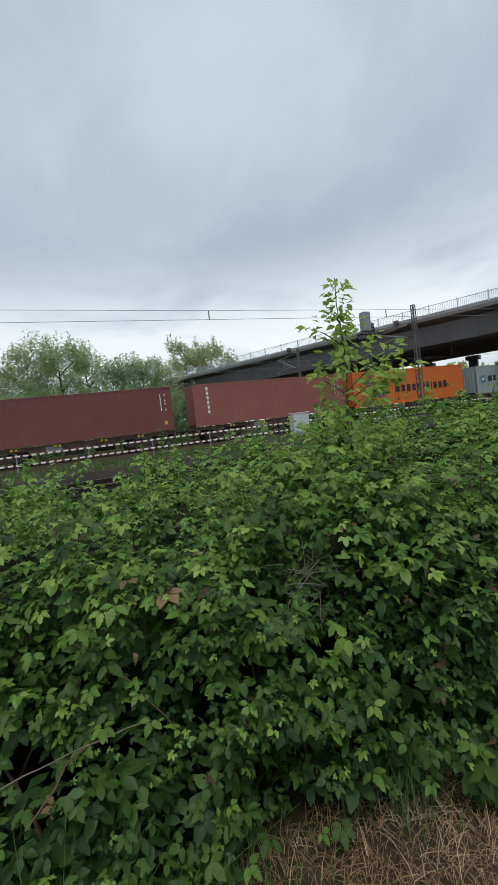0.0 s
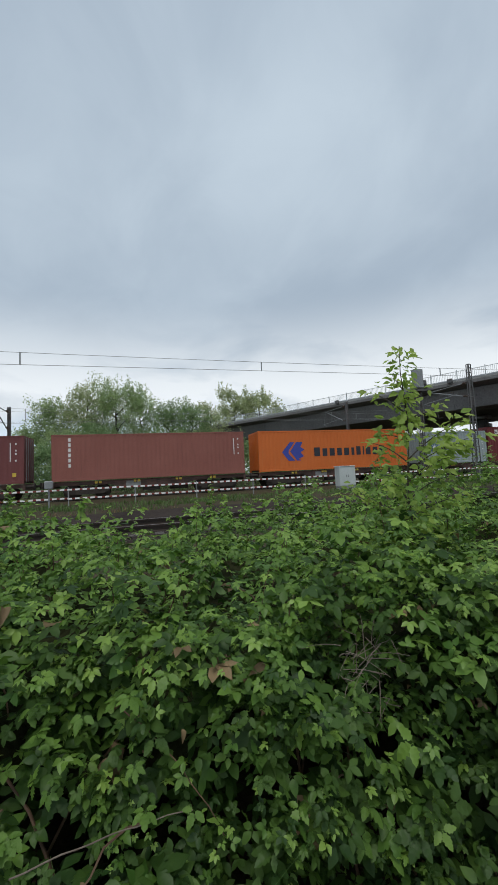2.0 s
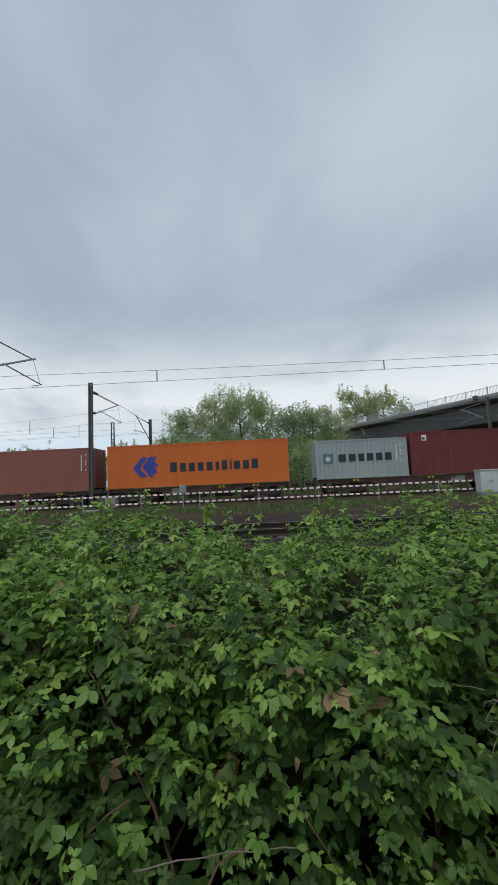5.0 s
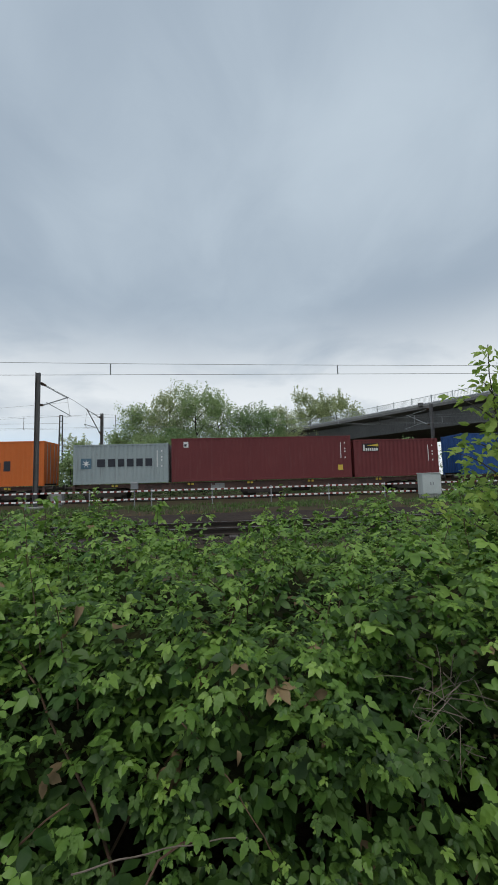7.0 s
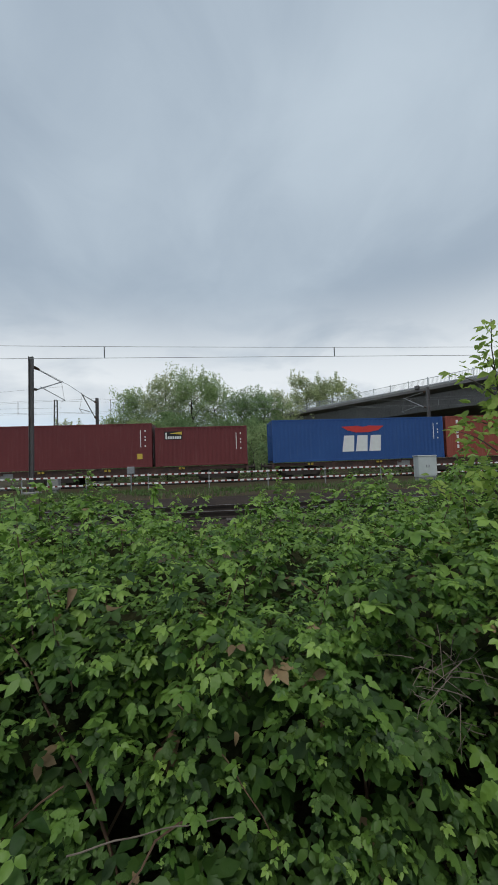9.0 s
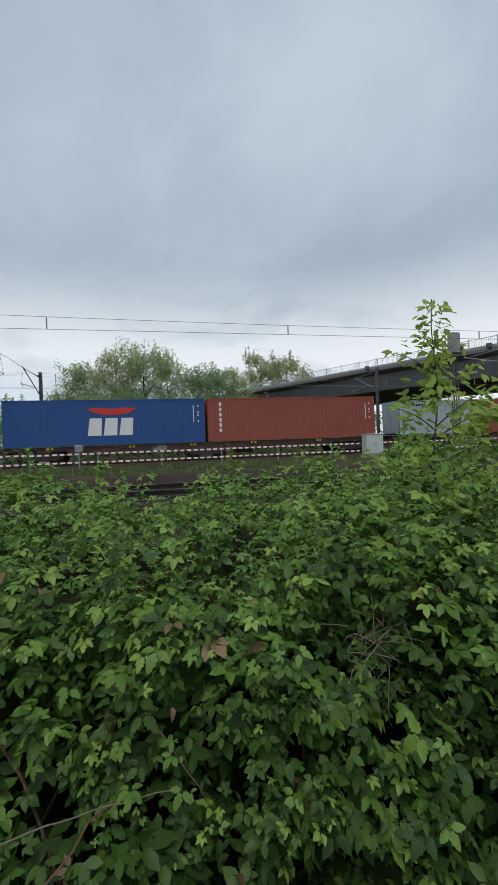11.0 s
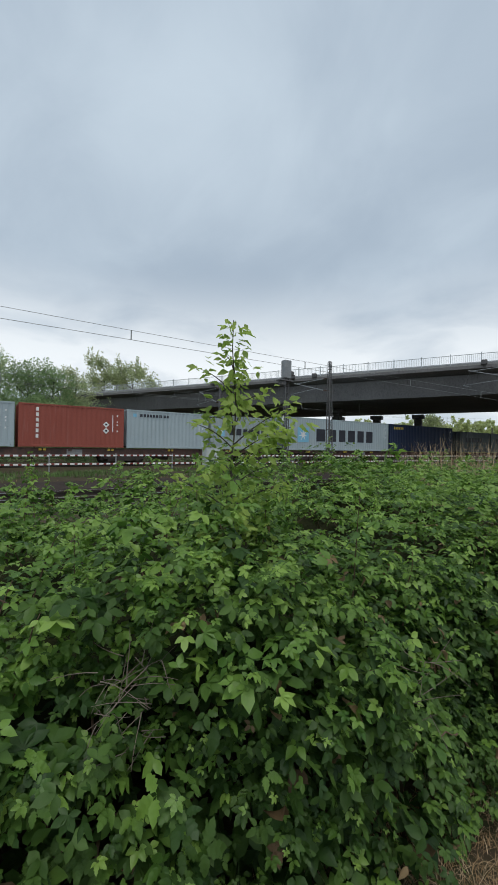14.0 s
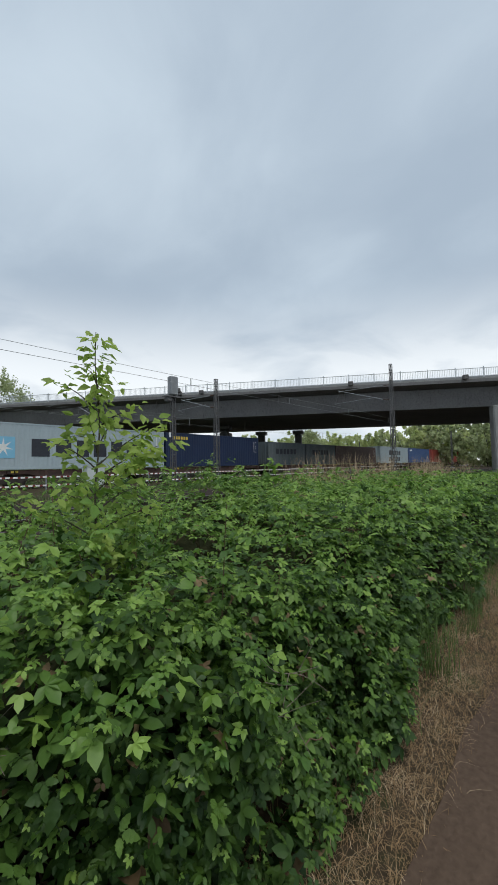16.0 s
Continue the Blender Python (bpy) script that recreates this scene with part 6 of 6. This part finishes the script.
for az, d, tan, rad, num, mt, lab in (
        (-13.0, 57, 0.120, 2.0, 5000, M_TREE, "broadleaf tree with fresh green crown behind the tracks"),
        (-10.2, 56, 0.190, 2.8, 9000, M_TREE, "broadleaf tree with fresh green crown behind the tracks"),
        (-6.3, 55, 0.228, 3.3, 11000, M_TREE2, "tall light-green broadleaf tree behind the tracks"),
        (-2.3, 54, 0.236, 3.2, 11000, M_TREE, "tall broadleaf tree with pointed twigs behind the tracks"),
        (0.9, 56, 0.218, 2.4, 8000, M_TREE, "tall broadleaf tree with pointed twigs behind the tracks"),
        (5.2, 56, 0.176, 2.9, 9000, M_TREE3, "dark green broadleaf tree behind the tracks"),
        (7.6, 57, 0.182, 2.6, 8000, M_TREE3, "dark green broadleaf tree behind the tracks"),
        (10.6, 60, 0.180, 2.7, 8000, M_TREE2, "pale green broadleaf tree beside the bridge"),
        (13.9, 76, 0.212, 3.4, 8000, M_TREE2, "pale green tree rising behind the bridge"),
        (17.4, 76, 0.210, 3.6, 8000, M_TREE2, "pale green tree rising behind the bridge"),
        (20.5, 78, 0.172, 2.6, 5000, M_TREE2, "pale green tree rising behind the bridge"),
        (3.0, 50, 0.10, 2.6, 6000, M_TREE3, "low dark green shrub tree behind the tracks"),
        (-4.5, 49, 0.12, 3.0, 6000, M_TREE3, "low dark green shrub tree behind the tracks"),
        (-9.0, 50, 0.11, 2.6, 5000, M_TREE, "low green shrub tree behind the tracks"),
        (11.8, 56, 0.09, 2.6, 5000, M_TREE3, "low dark green shrub tree behind the tracks"),
        (7.5, 50, 0.09, 2.6, 5000, M_TREE, "low green shrub tree behind the tracks"),
        (-18.5, 95, 0.108, 3.0, 3000, M_TREE2, "small distant tree behind the tracks"),
        (-30.0, 110, 0.092, 5.0, 3000, M_TREE, "distant tree on the horizon"),
        (-35.0, 105, 0.090, 5.0, 3000, M_TREE2, "distant tree on the horizon"),
        (58.6, 88, 0.076, 2.9, 6000, M_TREE2, "yellow-green tree beyond the bridge")):
    x, y = polar(az, d)
    tree(x, y, (0.9 + tan * d) * 1.03, rad, int(num * 1.9), mt, lab, int(az * 10) + 900, leaf=0.22 if d < 70 else 0.32, low=0.05, limbs=18)

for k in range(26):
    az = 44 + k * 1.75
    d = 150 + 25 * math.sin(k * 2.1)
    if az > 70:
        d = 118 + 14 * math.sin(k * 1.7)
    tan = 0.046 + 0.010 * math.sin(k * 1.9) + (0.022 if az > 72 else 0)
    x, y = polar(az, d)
    tree(x, y, 0.9 + tan * d, 6.8, 4200, M_FAR_HAZED if k % 3 else M_TREE2, "green tree with haze in its colour, in the wood beyond the bridge", 400 + k, leaf=0.85, low=0.02, limbs=12)


# hedge of shrubs between the train and the trees
for k in range(24):
    x = -20 + k * 2.6 + random.uniform(-0.6, 0.6)
    y = 37.5 + 1.5 * math.sin(k * 1.7)
    tree(x, y, 3.3 + 0.5 * math.sin(k * 2.3), 2.0, 2000, M_TREE3 if k % 3 else M_TREE, "dense green shrub in the hedge behind the tracks", 700 + k, leaf=0.22, low=0.05, name="shrub", limbs=9)


# ---------------------------------------------------------------- the train runs
def motions():
    for thing, u, y, z in MOVING:
        walk(thing, [(t, pose(s + u, y, z)) for t, s in SPEED_ROWS])
    s0 = SPEED_ROWS[0][1]
    for wheel, x, z in WHEELS:
        rows = []
        for i in range(0, 241):
            t = i / 15
            s = run_at(t)
            rows.append((t, Matrix.Translation((x, 0, z)) @ Matrix.Rotation((s - s0) / 0.46, 4, "Y")))
        walk(wheel, rows)


motions()
